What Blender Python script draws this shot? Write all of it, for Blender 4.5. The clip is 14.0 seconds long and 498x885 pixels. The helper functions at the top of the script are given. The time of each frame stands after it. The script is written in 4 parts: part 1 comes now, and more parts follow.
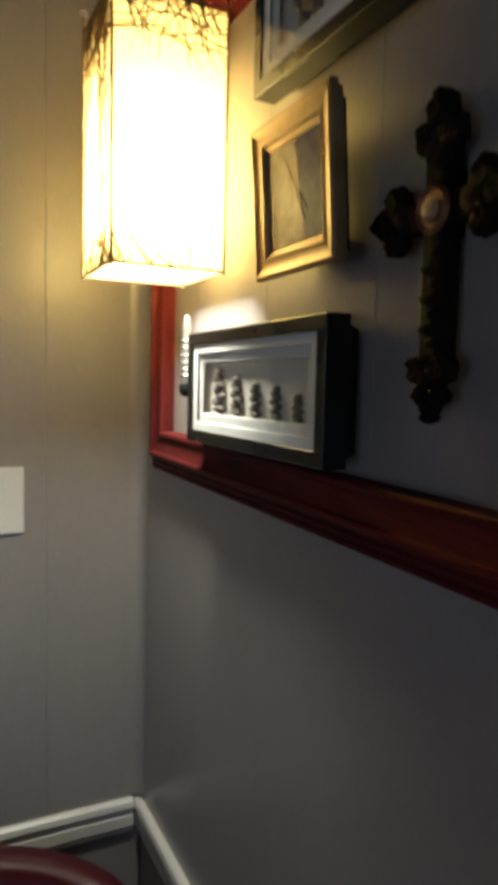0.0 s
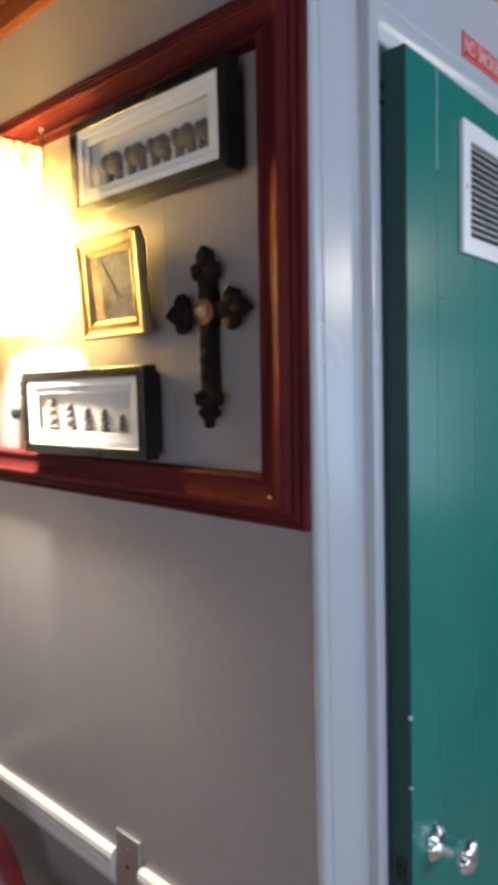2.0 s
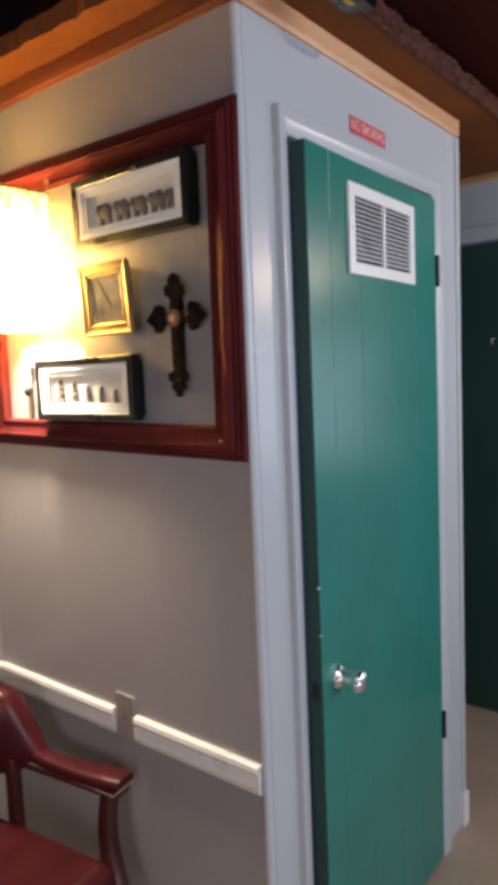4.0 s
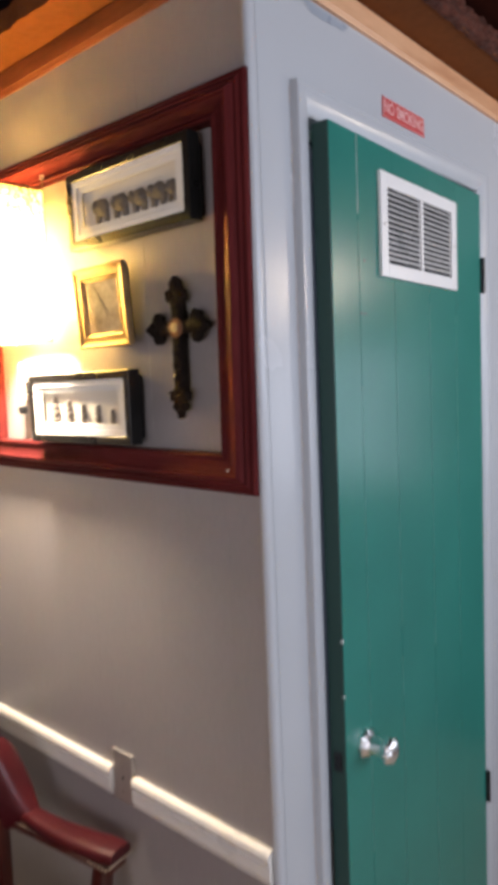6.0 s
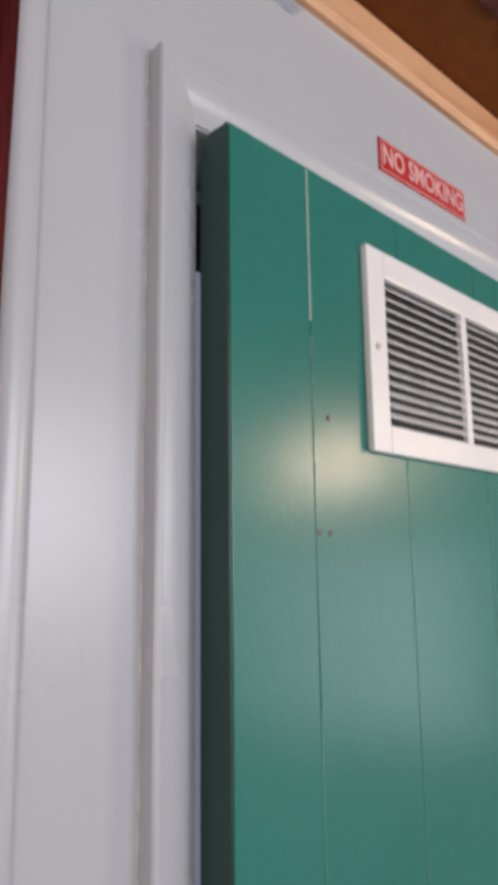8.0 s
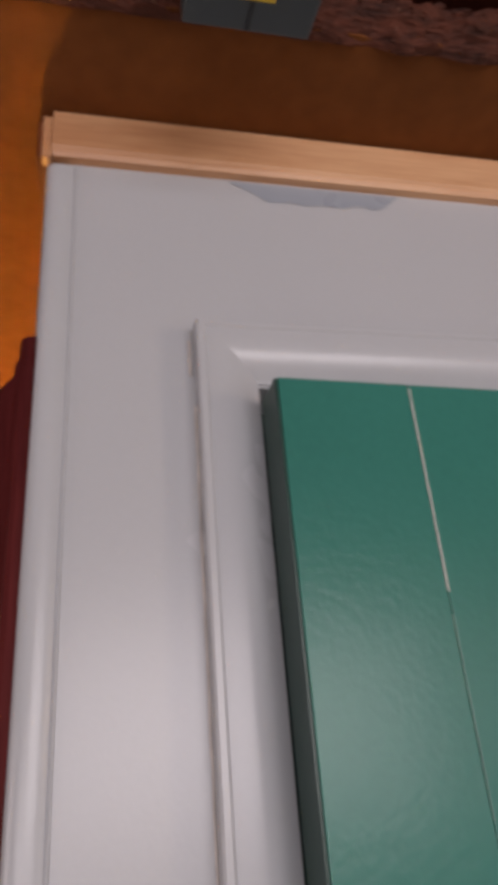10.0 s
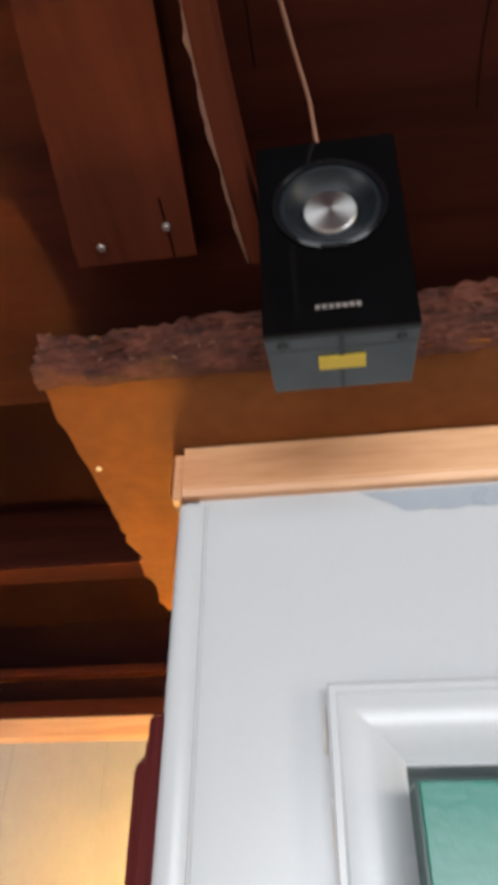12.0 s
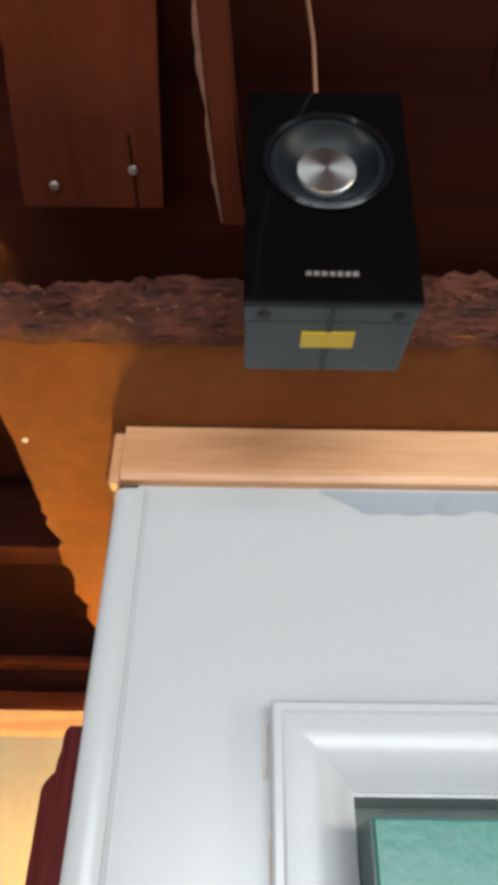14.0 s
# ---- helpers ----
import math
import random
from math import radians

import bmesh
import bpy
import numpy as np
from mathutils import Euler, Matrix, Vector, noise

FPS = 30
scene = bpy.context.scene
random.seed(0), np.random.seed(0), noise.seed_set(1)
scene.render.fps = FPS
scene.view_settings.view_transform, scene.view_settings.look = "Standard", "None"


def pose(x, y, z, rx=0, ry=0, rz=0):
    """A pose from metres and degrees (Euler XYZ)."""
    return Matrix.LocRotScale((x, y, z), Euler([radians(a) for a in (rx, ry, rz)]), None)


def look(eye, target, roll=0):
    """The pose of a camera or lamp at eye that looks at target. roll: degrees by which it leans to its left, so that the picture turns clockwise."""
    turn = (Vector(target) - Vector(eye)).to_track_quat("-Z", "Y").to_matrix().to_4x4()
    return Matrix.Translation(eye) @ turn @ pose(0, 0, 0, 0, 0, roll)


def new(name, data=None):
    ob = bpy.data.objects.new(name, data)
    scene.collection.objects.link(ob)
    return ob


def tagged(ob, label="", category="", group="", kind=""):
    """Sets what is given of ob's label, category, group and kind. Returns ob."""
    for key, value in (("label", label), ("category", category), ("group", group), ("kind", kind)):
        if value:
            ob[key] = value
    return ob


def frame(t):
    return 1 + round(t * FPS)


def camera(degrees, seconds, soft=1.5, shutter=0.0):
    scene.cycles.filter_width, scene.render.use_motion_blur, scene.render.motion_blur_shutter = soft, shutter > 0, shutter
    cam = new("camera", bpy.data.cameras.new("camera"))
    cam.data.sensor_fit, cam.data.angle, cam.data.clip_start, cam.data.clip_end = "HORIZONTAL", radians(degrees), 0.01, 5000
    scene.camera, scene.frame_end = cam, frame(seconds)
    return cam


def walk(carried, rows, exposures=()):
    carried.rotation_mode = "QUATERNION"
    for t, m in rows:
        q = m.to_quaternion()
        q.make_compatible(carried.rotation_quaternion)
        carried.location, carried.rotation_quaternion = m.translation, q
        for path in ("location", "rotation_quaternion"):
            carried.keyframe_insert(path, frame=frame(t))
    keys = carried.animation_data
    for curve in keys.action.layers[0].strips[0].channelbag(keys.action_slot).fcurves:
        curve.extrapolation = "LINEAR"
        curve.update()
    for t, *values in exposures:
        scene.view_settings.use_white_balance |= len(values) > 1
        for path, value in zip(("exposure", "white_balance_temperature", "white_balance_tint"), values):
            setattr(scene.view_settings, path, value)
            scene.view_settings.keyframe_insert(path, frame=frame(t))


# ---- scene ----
cam = camera(39.8, 14.0, soft=6.0, shutter=0.45)
PATH = [
    (0, (-0.387, -0.252, 1.543), (0.488, 1.539, 1.379), 1.3),
    (0.5, (-0.466, -0.334, 1.577), (0.447, 1.439, 1.422), 0.3),
    (1, (-0.57, -0.379, 1.581), (0.67, 1.183, 1.429), -2.0),
    (1.5, (-0.674, -0.437, 1.56), (0.743, 0.967, 1.408), -2.5),
    (2, (-0.706, -0.531, 1.569), (0.762, 0.818, 1.418), -1.5),
    (2.5, (-0.785, -0.659, 1.57), (0.633, 0.741, 1.405), -1.2),
    (3, (-0.876, -0.722, 1.572), (0.558, 0.663, 1.407), -2.5),
    (3.5, (-1.005, -0.799, 1.563), (0.515, 0.484, 1.352), -2.7),
    (3.7, (-1.067, -0.84, 1.565), (0.49, 0.398, 1.359), -2.5),
    (5.8, (-0.967, -0.778, 1.56), (0.546, 0.515, 1.362), -2.2),
    (6, (-0.881, -0.749, 1.575), (0.611, 0.572, 1.405), -2.3),
    (6.5, (-0.658, -0.638, 1.58), (0.769, 0.757, 1.465), -0.6),
    (7, (-0.466, -0.512, 1.605), (1.082, 0.753, 1.605), -2.7),
    (7.5, (-0.297, -0.431, 1.623), (1.205, 0.886, 1.713), -4.1),
    (7.7, (-0.236, -0.427, 1.645), (1.198, 0.954, 1.843), -2.6),
    (9.8, (-0.013, -0.442, 1.785), (0.688, 1.267, 2.553), -8.3),
    (10, (0.045, -0.428, 1.798), (0.458, 1.338, 2.642), -4.7),
    (10.5, (0.098, -0.456, 1.813), (0.147, 1.289, 2.788), -1.6),
    (11, (0.109, -0.506, 1.836), (0.032, 1.161, 2.939), -1.3),
    (11.5, (0.109, -0.49, 1.888), (0.028, 1.176, 2.991), -1.6),
    (12, (0.123, -0.476, 1.954), (-0.108, 1.117, 3.141), 0.5),
    (12.5, (0.123, -0.472, 1.987), (-0.09, 1.088, 3.221), 3.4),
    (13, (0.119, -0.468, 1.987), (-0.079, 1.087, 3.228), 3.0),
    (13.5, (0.104, -0.457, 1.982), (0.076, 1.131, 3.198), 0.8),
    (14, (0.093, -0.43, 1.979), (0.097, 1.185, 3.159), 0.7),
]
walk(cam, [(t, look(eye, target, roll)) for t, eye, target, roll in PATH],
     exposures=[(0.0, -2.3, 5200, 5), (0.5, -2.55, 4800, 6), (0.8, -2.4, 4700, 7), (1.0, -2.0, 4800, 9), (1.5, -1.02, 5100, 8), (2.2, -0.15, 5700, 14), (3.0, -0.25, 6100, 18), (6.0, -0.1, 6250, 19), (6.5, 0.0, 6550, 22),
                (7.0, 0.15, 6500, 17), (7.7, 0.05, 6800, 20), (9.8, -0.4, 7500, 28), (11.0, 0.03, 7250, 23), (12.0, 0.55, 6850, 12), (12.8, 0.75, 6800, 9), (14.0, 0.55, 6800, 8)])

# ---- light ----
world = bpy.data.worlds.new("room_surround")
scene.world = world
world.use_nodes = True
world.node_tree.nodes["Background"].inputs[0].default_value = (0.5, 0.6, 0.8, 1)
world.node_tree.nodes["Background"].inputs[1].default_value = 0.3


def area_light(name, m, sx, sy, watts, colour):
    d = bpy.data.lights.new(name, "AREA")
    d.shape, d.size, d.size_y, d.energy, d.color = "RECTANGLE", sx, sy, watts, colour
    ob = new(name, d)
    ob.matrix_world = m
    return ob


# daylight in the opening of the room's south window
area_light("window_daylight", look((-0.80, -2.57, 1.36), (-0.80, 0, 1.3)), 1.0, 1.0, 18, (0.86, 0.93, 1.0))
# and of the taller window beside it
area_light("tall_window_daylight", look((0.72, -2.57, 1.93), (0.72, 0, 1.85)), 1.85, 0.82, 42, (0.86, 0.93, 1.0))
# and of an unseen west opening, added as fill for the grey wall
area_light("west_fill_light", look((-2.58, -0.75, 1.30), (0, -0.3, 1.2)), 1.3, 1.2, 18, (0.98, 0.95, 0.95))
# and of the east window, with a warm wall lamp above it
area_light("east_window_daylight", look((1.835, -1.15, 1.42), (0.3, 0.0, 1.42)), 0.8, 0.62, 4.5, (0.86, 0.94, 1.0))
area_light("wall_lamp_light", look((1.79, -1.15, 2.02), (0.2, 0.0, 1.6)), 0.2, 0.16, 5.5, (1.0, 0.82, 0.58))
bulb_light = bpy.data.lights.new("lamp_bulb_light", "POINT")
bulb_light.energy, bulb_light.color, bulb_light.shadow_soft_size = 95.0, (1.0, 0.85, 0.60), 0.04
new("lamp_bulb_light", bulb_light).location = (-0.1025, 0.635, 1.788)


# ---- materials ----
def material(name, base, rough=0.5, metal=0.0, var=0.15, scale=8.0, grain=60.0, bump=0.08, rough_var=0.1, stretch=(1, 1, 1), second=None, coat=0.0, spec=0.5):
    """Painted or plain surface: blotches, fine grain, wear in the gloss and a fine relief."""
    m = bpy.data.materials.new(name)
    m.use_nodes = True
    nt = m.node_tree
    b = nt.nodes["Principled BSDF"]
    co = nt.nodes.new("ShaderNodeTexCoord")
    mp = nt.nodes.new("ShaderNodeMapping")
    mp.inputs["Scale"].default_value = stretch
    mp.inputs["Location"].default_value = (0.371, 0.713, 0.137)
    nt.links.new(co.outputs["Object"], mp.inputs["Vector"])
    big, fine = nt.nodes.new("ShaderNodeTexNoise"), nt.nodes.new("ShaderNodeTexNoise")
    for n, s, d in ((big, scale, 5), (fine, grain, 4)):
        n.inputs["Scale"].default_value, n.inputs["Detail"].default_value = s, d
        nt.links.new(mp.outputs[0], n.inputs["Vector"])
    mix = nt.nodes.new("ShaderNodeMix")
    mix.data_type = "RGBA"
    lo = tuple(c * (1 - var) for c in base)
    hi = second or tuple(min(1, c * (1 + var)) for c in base)
    mix.inputs[6].default_value, mix.inputs[7].default_value = (*lo, 1), (*hi, 1)
    ramp = nt.nodes.new("ShaderNodeMapRange")
    ramp.interpolation_type = "SMOOTHSTEP"
    ramp.inputs[1].default_value, ramp.inputs[2].default_value = 0.2, 0.8
    add = nt.nodes.new("ShaderNodeMath")
    add.operation = "MULTIPLY_ADD"
    add.inputs[1].default_value = 0.35
    sc = nt.nodes.new("ShaderNodeMath")
    sc.operation = "MULTIPLY"
    sc.inputs[1].default_value = 0.65
    nt.links.new(big.outputs[0], sc.inputs[0])
    nt.links.new(fine.outputs[0], add.inputs[0])
    nt.links.new(sc.outputs[0], add.inputs[2])
    nt.links.new(add.outputs[0], ramp.inputs[0])
    nt.links.new(ramp.outputs[0], mix.inputs[0])
    nt.links.new(mix.outputs[2], b.inputs["Base Color"])
    rr = nt.nodes.new("ShaderNodeMapRange")
    rr.interpolation_type = "SMOOTHSTEP"
    rr.inputs[1].default_value, rr.inputs[2].default_value = 0.15, 0.85
    rr.inputs[3].default_value, rr.inputs[4].default_value = max(0.02, rough - rough_var), min(1, rough + rough_var)
    nt.links.new(big.outputs[0], rr.inputs[0])
    nt.links.new(rr.outputs[0], b.inputs["Roughness"])
    b.inputs["Metallic"].default_value = metal
    b.inputs["Coat Weight"].default_value = coat
    b.inputs["Specular IOR Level"].default_value = spec
    if bump:
        bp = nt.nodes.new("ShaderNodeBump")
        bp.inputs["Strength"].default_value, bp.inputs["Distance"].default_value = bump, 0.004
        nt.links.new(fine.outputs[0], bp.inputs["Height"])
        nt.links.new(bp.outputs[0], b.inputs["Normal"])
    return m


def wood(name, dark, light, rough=0.45, along="x", rings=22.0, bump=0.08, coat=0.0, spec=0.5):
    """Wood with grain along one axis."""
    m = bpy.data.materials.new(name)
    m.use_nodes = True
    nt = m.node_tree
    b = nt.nodes["Principled BSDF"]
    co = nt.nodes.new("ShaderNodeTexCoord")
    mp = nt.nodes.new("ShaderNodeMapping")
    mp.inputs["Scale"].default_value = {"x": (0.08, 1, 1), "y": (1, 0.08, 1), "z": (1, 1, 0.08)}[along]
    nt.links.new(co.outputs["Object"], mp.inputs["Vector"])
    n = nt.nodes.new("ShaderNodeTexNoise")
    n.inputs["Scale"].default_value, n.inputs["Detail"].default_value, n.inputs["Distortion"].default_value = rings, 6, 0.8
    f = nt.nodes.new("ShaderNodeTexNoise")
    f.inputs["Scale"].default_value, f.inputs["Detail"].default_value = rings * 9, 3
    nt.links.new(mp.outputs[0], n.inputs["Vector"])
    nt.links.new(mp.outputs[0], f.inputs["Vector"])
    mad = nt.nodes.new("ShaderNodeMath")
    mad.operation = "MULTIPLY_ADD"
    mad.inputs[1].default_value = 0.4
    nt.links.new(f.outputs[0], mad.inputs[0])
    nt.links.new(n.outputs[0], mad.inputs[2])
    ramp = nt.nodes.new("ShaderNodeValToRGB")
    ramp.color_ramp.elements[0].position, ramp.color_ramp.elements[1].position = 0.5, 0.9
    ramp.color_ramp.elements[0].color, ramp.color_ramp.elements[1].color = (*dark, 1), (*light, 1)
    nt.links.new(mad.outputs[0], ramp.inputs[0])
    nt.links.new(ramp.outputs[0], b.inputs["Base Color"])
    b.inputs["Roughness"].default_value = rough
    b.inputs["Specular IOR Level"].default_value = spec
    b.inputs["Coat Weight"].default_value = coat
    b.inputs["Coat Roughness"].default_value = 0.12
    bp = nt.nodes.new("ShaderNodeBump")
    bp.inputs["Strength"].default_value, bp.inputs["Distance"].default_value = bump, 0.003
    nt.links.new(mad.outputs[0], bp.inputs["Height"])
    nt.links.new(bp.outputs[0], b.inputs["Normal"])
    return m


GREY = material("grey_panel_paint", (0.300, 0.272, 0.262), 0.33, var=0.09, scale=3.2, grain=160, bump=0.05, rough_var=0.03, stretch=(1, 1, 0.35))
BLUE = material("pale_blue_grey_paint", (0.45, 0.468, 0.488), 0.27, var=0.03, scale=2.2, grain=240, bump=0.035, rough_var=0.006)
PATCH = material("bluer_touch_up_paint", (0.300, 0.338, 0.385), 0.3, var=0.06, scale=12, bump=0.05)
WHITE = material("white_trim_paint", (0.74, 0.71, 0.66), 0.32, var=0.05, scale=9, bump=0.04)
GREEN = material("green_gloss_door_paint", (0.023, 0.178, 0.143), 0.25, var=0.10, scale=4, grain=190, bump=0.07, rough_var=0.015, spec=0.36)
# door green darkened: shade put into the colour of unlit surfaces
GREEN_SHADED = material("shaded_green_paint", (0.010, 0.045, 0.035), 0.4, var=0.1, scale=5)
MAHOGANY = wood("mahogany_frame_wood", (0.056, 0.0090, 0.0092), (0.120, 0.020, 0.0195), 0.46, "z", 30, 0.03, spec=0.03)
MAHOGANY_H = wood("mahogany_frame_wood_level", (0.056, 0.0090, 0.0092), (0.120, 0.020, 0.0195), 0.46, "y", 30, 0.03, spec=0.03)
PINE = wood("clear_pine_trim", (0.47, 0.22, 0.105), (0.66, 0.38, 0.21), 0.42, "x", 26)
PINE_Y = wood("clear_pine_trim_along_wall", (0.47, 0.22, 0.105), (0.66, 0.38, 0.21), 0.42, "y", 26)
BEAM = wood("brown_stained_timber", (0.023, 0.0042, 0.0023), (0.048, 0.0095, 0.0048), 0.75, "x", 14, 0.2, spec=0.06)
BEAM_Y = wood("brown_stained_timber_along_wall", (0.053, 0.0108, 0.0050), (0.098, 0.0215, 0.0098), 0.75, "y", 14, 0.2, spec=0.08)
STAINED = wood("dark_orange_stained_trim", (0.15, 0.042, 0.014), (0.25, 0.080, 0.028), 0.5, "y", 26, spec=0.2)
SOFFIT = material("brown_painted_board", (0.170, 0.057, 0.0175), 0.7, var=0.25, scale=7, grain=60, bump=0.3, spec=0.06)
ROUGH = material("chewed_broken_board_edge", (0.020, 0.0050, 0.003), 0.7, var=0.6, scale=75, grain=260, bump=1.0, second=(0.150, 0.045, 0.027), stretch=(0.35, 1, 1.6), spec=0.2)
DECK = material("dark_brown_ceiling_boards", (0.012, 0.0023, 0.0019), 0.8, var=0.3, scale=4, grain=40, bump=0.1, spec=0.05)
BLACK = material("black_frame_lacquer", (0.007, 0.0065, 0.006), 0.30, var=0.2, bump=0.02, spec=0.3)
MAT = material("white_mat_card", (0.84, 0.82, 0.78), 0.8, var=0.03, bump=0.03)
BACKING = material("beige_backing_card", (0.85, 0.79, 0.68), 0.8, var=0.08)
FIGURE = material("brown_grey_carved_resin", (0.155, 0.125, 0.098), 0.55, var=0.4, scale=90, grain=300, bump=0.7)
GOLD = material("antique_gold_leaf", (0.28, 0.185, 0.075), 0.42, metal=0.5, var=0.3, scale=25, grain=120, bump=0.15)
GOLD_IN = material("dull_gold_liner", (0.34, 0.24, 0.09), 0.45, metal=0.5, var=0.2, scale=30)
PRINT = material("faded_sepia_print", (0.36, 0.27, 0.175), 0.4, var=0.4, scale=30, grain=110, second=(0.62, 0.51, 0.37), bump=0.0)
INK = material("brown_print_ink", (0.13, 0.085, 0.05), 0.5, var=0.3, scale=60, bump=0.0)
IRON = material("dark_bronze_cast_cross", (0.015, 0.0105, 0.008), 0.7, metal=0.0, var=0.4, scale=70, grain=220, bump=0.5, spec=0.05)
COPPER = material("worn_copper_medallion", (0.20, 0.09, 0.05), 0.4, metal=0.6, var=0.3, scale=60)
IVORY = material("ivory_cabochon", (0.34, 0.23, 0.13), 0.4, var=0.3, scale=160)
LEATHER = material("oxblood_leather", (0.058, 0.006, 0.008), 0.34, var=0.3, scale=9, grain=140, bump=0.15, rough_var=0.08, spec=0.35)
CHAIRWOOD = wood("red_mahogany_chair_wood", (0.035, 0.006, 0.004), (0.10, 0.018, 0.009), 0.32, "z", 24, 0.04, coat=0.2)
BRASS = material("brass_nail_head", (0.62, 0.52, 0.40), 0.3, metal=0.9, var=0.1)
CHROME = material("polished_chrome", (0.90, 0.91, 0.92), 0.28, metal=1.0, var=0.04, bump=0.0)
STEEL = material("brushed_steel_plate", (0.52, 0.50, 0.47), 0.38, metal=0.8, var=0.1, scale=40, stretch=(1, 1, 0.1))
HINGE = material("dark_steel_hinge", (0.03, 0.032, 0.034), 0.4, metal=0.6, var=0.2)
VENTWHITE = material("white_enamel_grille", (0.76, 0.75, 0.73), 0.35, var=0.03, bump=0.02)
# unlit depth of openings, put into a flat dark colour
VOID = material("dark_opening_shade", (0.045, 0.045, 0.045), 0.9, var=0.2)
SIGNRED = material("red_sign_plastic", (0.50, 0.028, 0.028), 0.35, var=0.08, bump=0.0)
SIGNTEXT = material("pale_sign_lettering", (0.74, 0.42, 0.40), 0.5, var=0.03, bump=0.0)
PLATE = material("ivory_switch_plastic", (0.78, 0.76, 0.72), 0.35, var=0.03, bump=0.0)
SPEAKER = material("piano_black_plastic", (0.002, 0.002, 0.0023), 0.07, var=0.2, bump=0.0, spec=0.18)
SPEAKERGREY = material("slate_grey_plastic", (0.036, 0.049, 0.056), 0.5, var=0.1, scale=30)
CONE = material("dark_grey_speaker_cone", (0.005, 0.0075, 0.010), 0.40, var=0.1, scale=30, bump=0.0, spec=0.35)
SPUN = material("spun_aluminium_cap", (0.80, 0.80, 0.80), 0.30, metal=1.0, var=0.02, scale=60, bump=0.0, rough_var=0.01)
_tn = SPUN.node_tree.nodes.new("ShaderNodeTangent")
_tn.direction_type, _tn.axis = "RADIAL", "Y"
SPUN.node_tree.nodes["Principled BSDF"].inputs["Anisotropic"].default_value = 0.7
SPUN.node_tree.links.new(_tn.outputs[0], SPUN.node_tree.nodes["Principled BSDF"].inputs["Tangent"])
YELLOW = material("yellow_label_paper", (0.70, 0.48, 0.03), 0.5, var=0.05)
WIRE = material("pale_speaker_wire", (0.27, 0.125, 0.08), 0.45, var=0.1)
FLOOR = material("tan_vinyl_floor", (0.40, 0.29, 0.20), 0.38, var=0.15, scale=6, grain=50, bump=0.05)
ROOMWALL = material("warm_white_room_paint", (0.42, 0.40, 0.37), 0.6, var=0.05, scale=3)
TWIG = material("dark_vine_twigs", (0.20, 0.125, 0.042), 0.7, var=0.3, scale=50)
CHROME_DARK = material("black_gloss_ring", (0.005, 0.005, 0.006), 0.12, var=0.1, bump=0.0, spec=0.2)
NAIL = material("grey_nail_head", (0.30, 0.26, 0.24), 0.4, metal=0.8, var=0.2)
DIRT = material("pale_paint_chip", (0.60, 0.60, 0.56), 0.6, var=0.1)
WORN = material("rubbed_pale_green_paint", (0.10, 0.27, 0.225), 0.4, var=0.45, scale=14, bump=0.0)
CAULK = material("pale_dried_caulk", (0.58, 0.53, 0.49), 0.5, var=0.25, scale=60, bump=0.0)
FLECK = material("pale_torn_fibre", (0.17, 0.075, 0.048), 0.7, var=0.3, scale=200, bump=0.0)
JOINT_GLINT = material("pale_joint_glint", (0.36, 0.33, 0.30), 0.5, var=0.3, scale=30, bump=0.05)

# lamp paper lets the bulb's light through
PAPER = bpy.data.materials.new("cream_lamp_paper")
PAPER.use_nodes = True
_nt = PAPER.node_tree
_nt.nodes.remove(_nt.nodes["Principled BSDF"])
_tr, _df, _mx = _nt.nodes.new("ShaderNodeBsdfTranslucent"), _nt.nodes.new("ShaderNodeBsdfDiffuse"), _nt.nodes.new("ShaderNodeMixShader")
_no, _rp = _nt.nodes.new("ShaderNodeTexNoise"), _nt.nodes.new("ShaderNodeMix")
_no.inputs["Scale"].default_value, _no.inputs["Detail"].default_value = 40, 6
_rp.data_type = "RGBA"
_rp.inputs[6].default_value, _rp.inputs[7].default_value = (0.93, 0.80, 0.43, 1), (0.96, 0.87, 0.56, 1)
_nt.links.new(_no.outputs[0], _rp.inputs[0])
_nt.links.new(_rp.outputs[2], _tr.inputs["Color"])
_nt.links.new(_rp.outputs[2], _df.inputs["Color"])
_mx.inputs[0].default_value = 0.28
_nt.links.new(_tr.outputs[0], _mx.inputs[1])
_nt.links.new(_df.outputs[0], _mx.inputs[2])
_tp, _m2 = _nt.nodes.new("ShaderNodeBsdfTransparent"), _nt.nodes.new("ShaderNodeMixShader")
_m2.inputs[0].default_value = 0.30
_tp.inputs["Color"].default_value = (1.0, 0.87, 0.52, 1)
_nt.links.new(_mx.outputs[0], _m2.inputs[1])
_nt.links.new(_tp.outputs[0], _m2.inputs[2])
_nt.links.new(_m2.outputs[0], _nt.nodes["Material Output"].inputs["Surface"])

BULB = bpy.data.materials.new("lit_bulb_glass")
BULB.use_nodes = True
BULB.node_tree.nodes["Principled BSDF"].inputs["Emission Color"].default_value = (1, 0.82, 0.55, 1)
BULB.node_tree.nodes["Principled BSDF"].inputs["Emission Strength"].default_value = 30


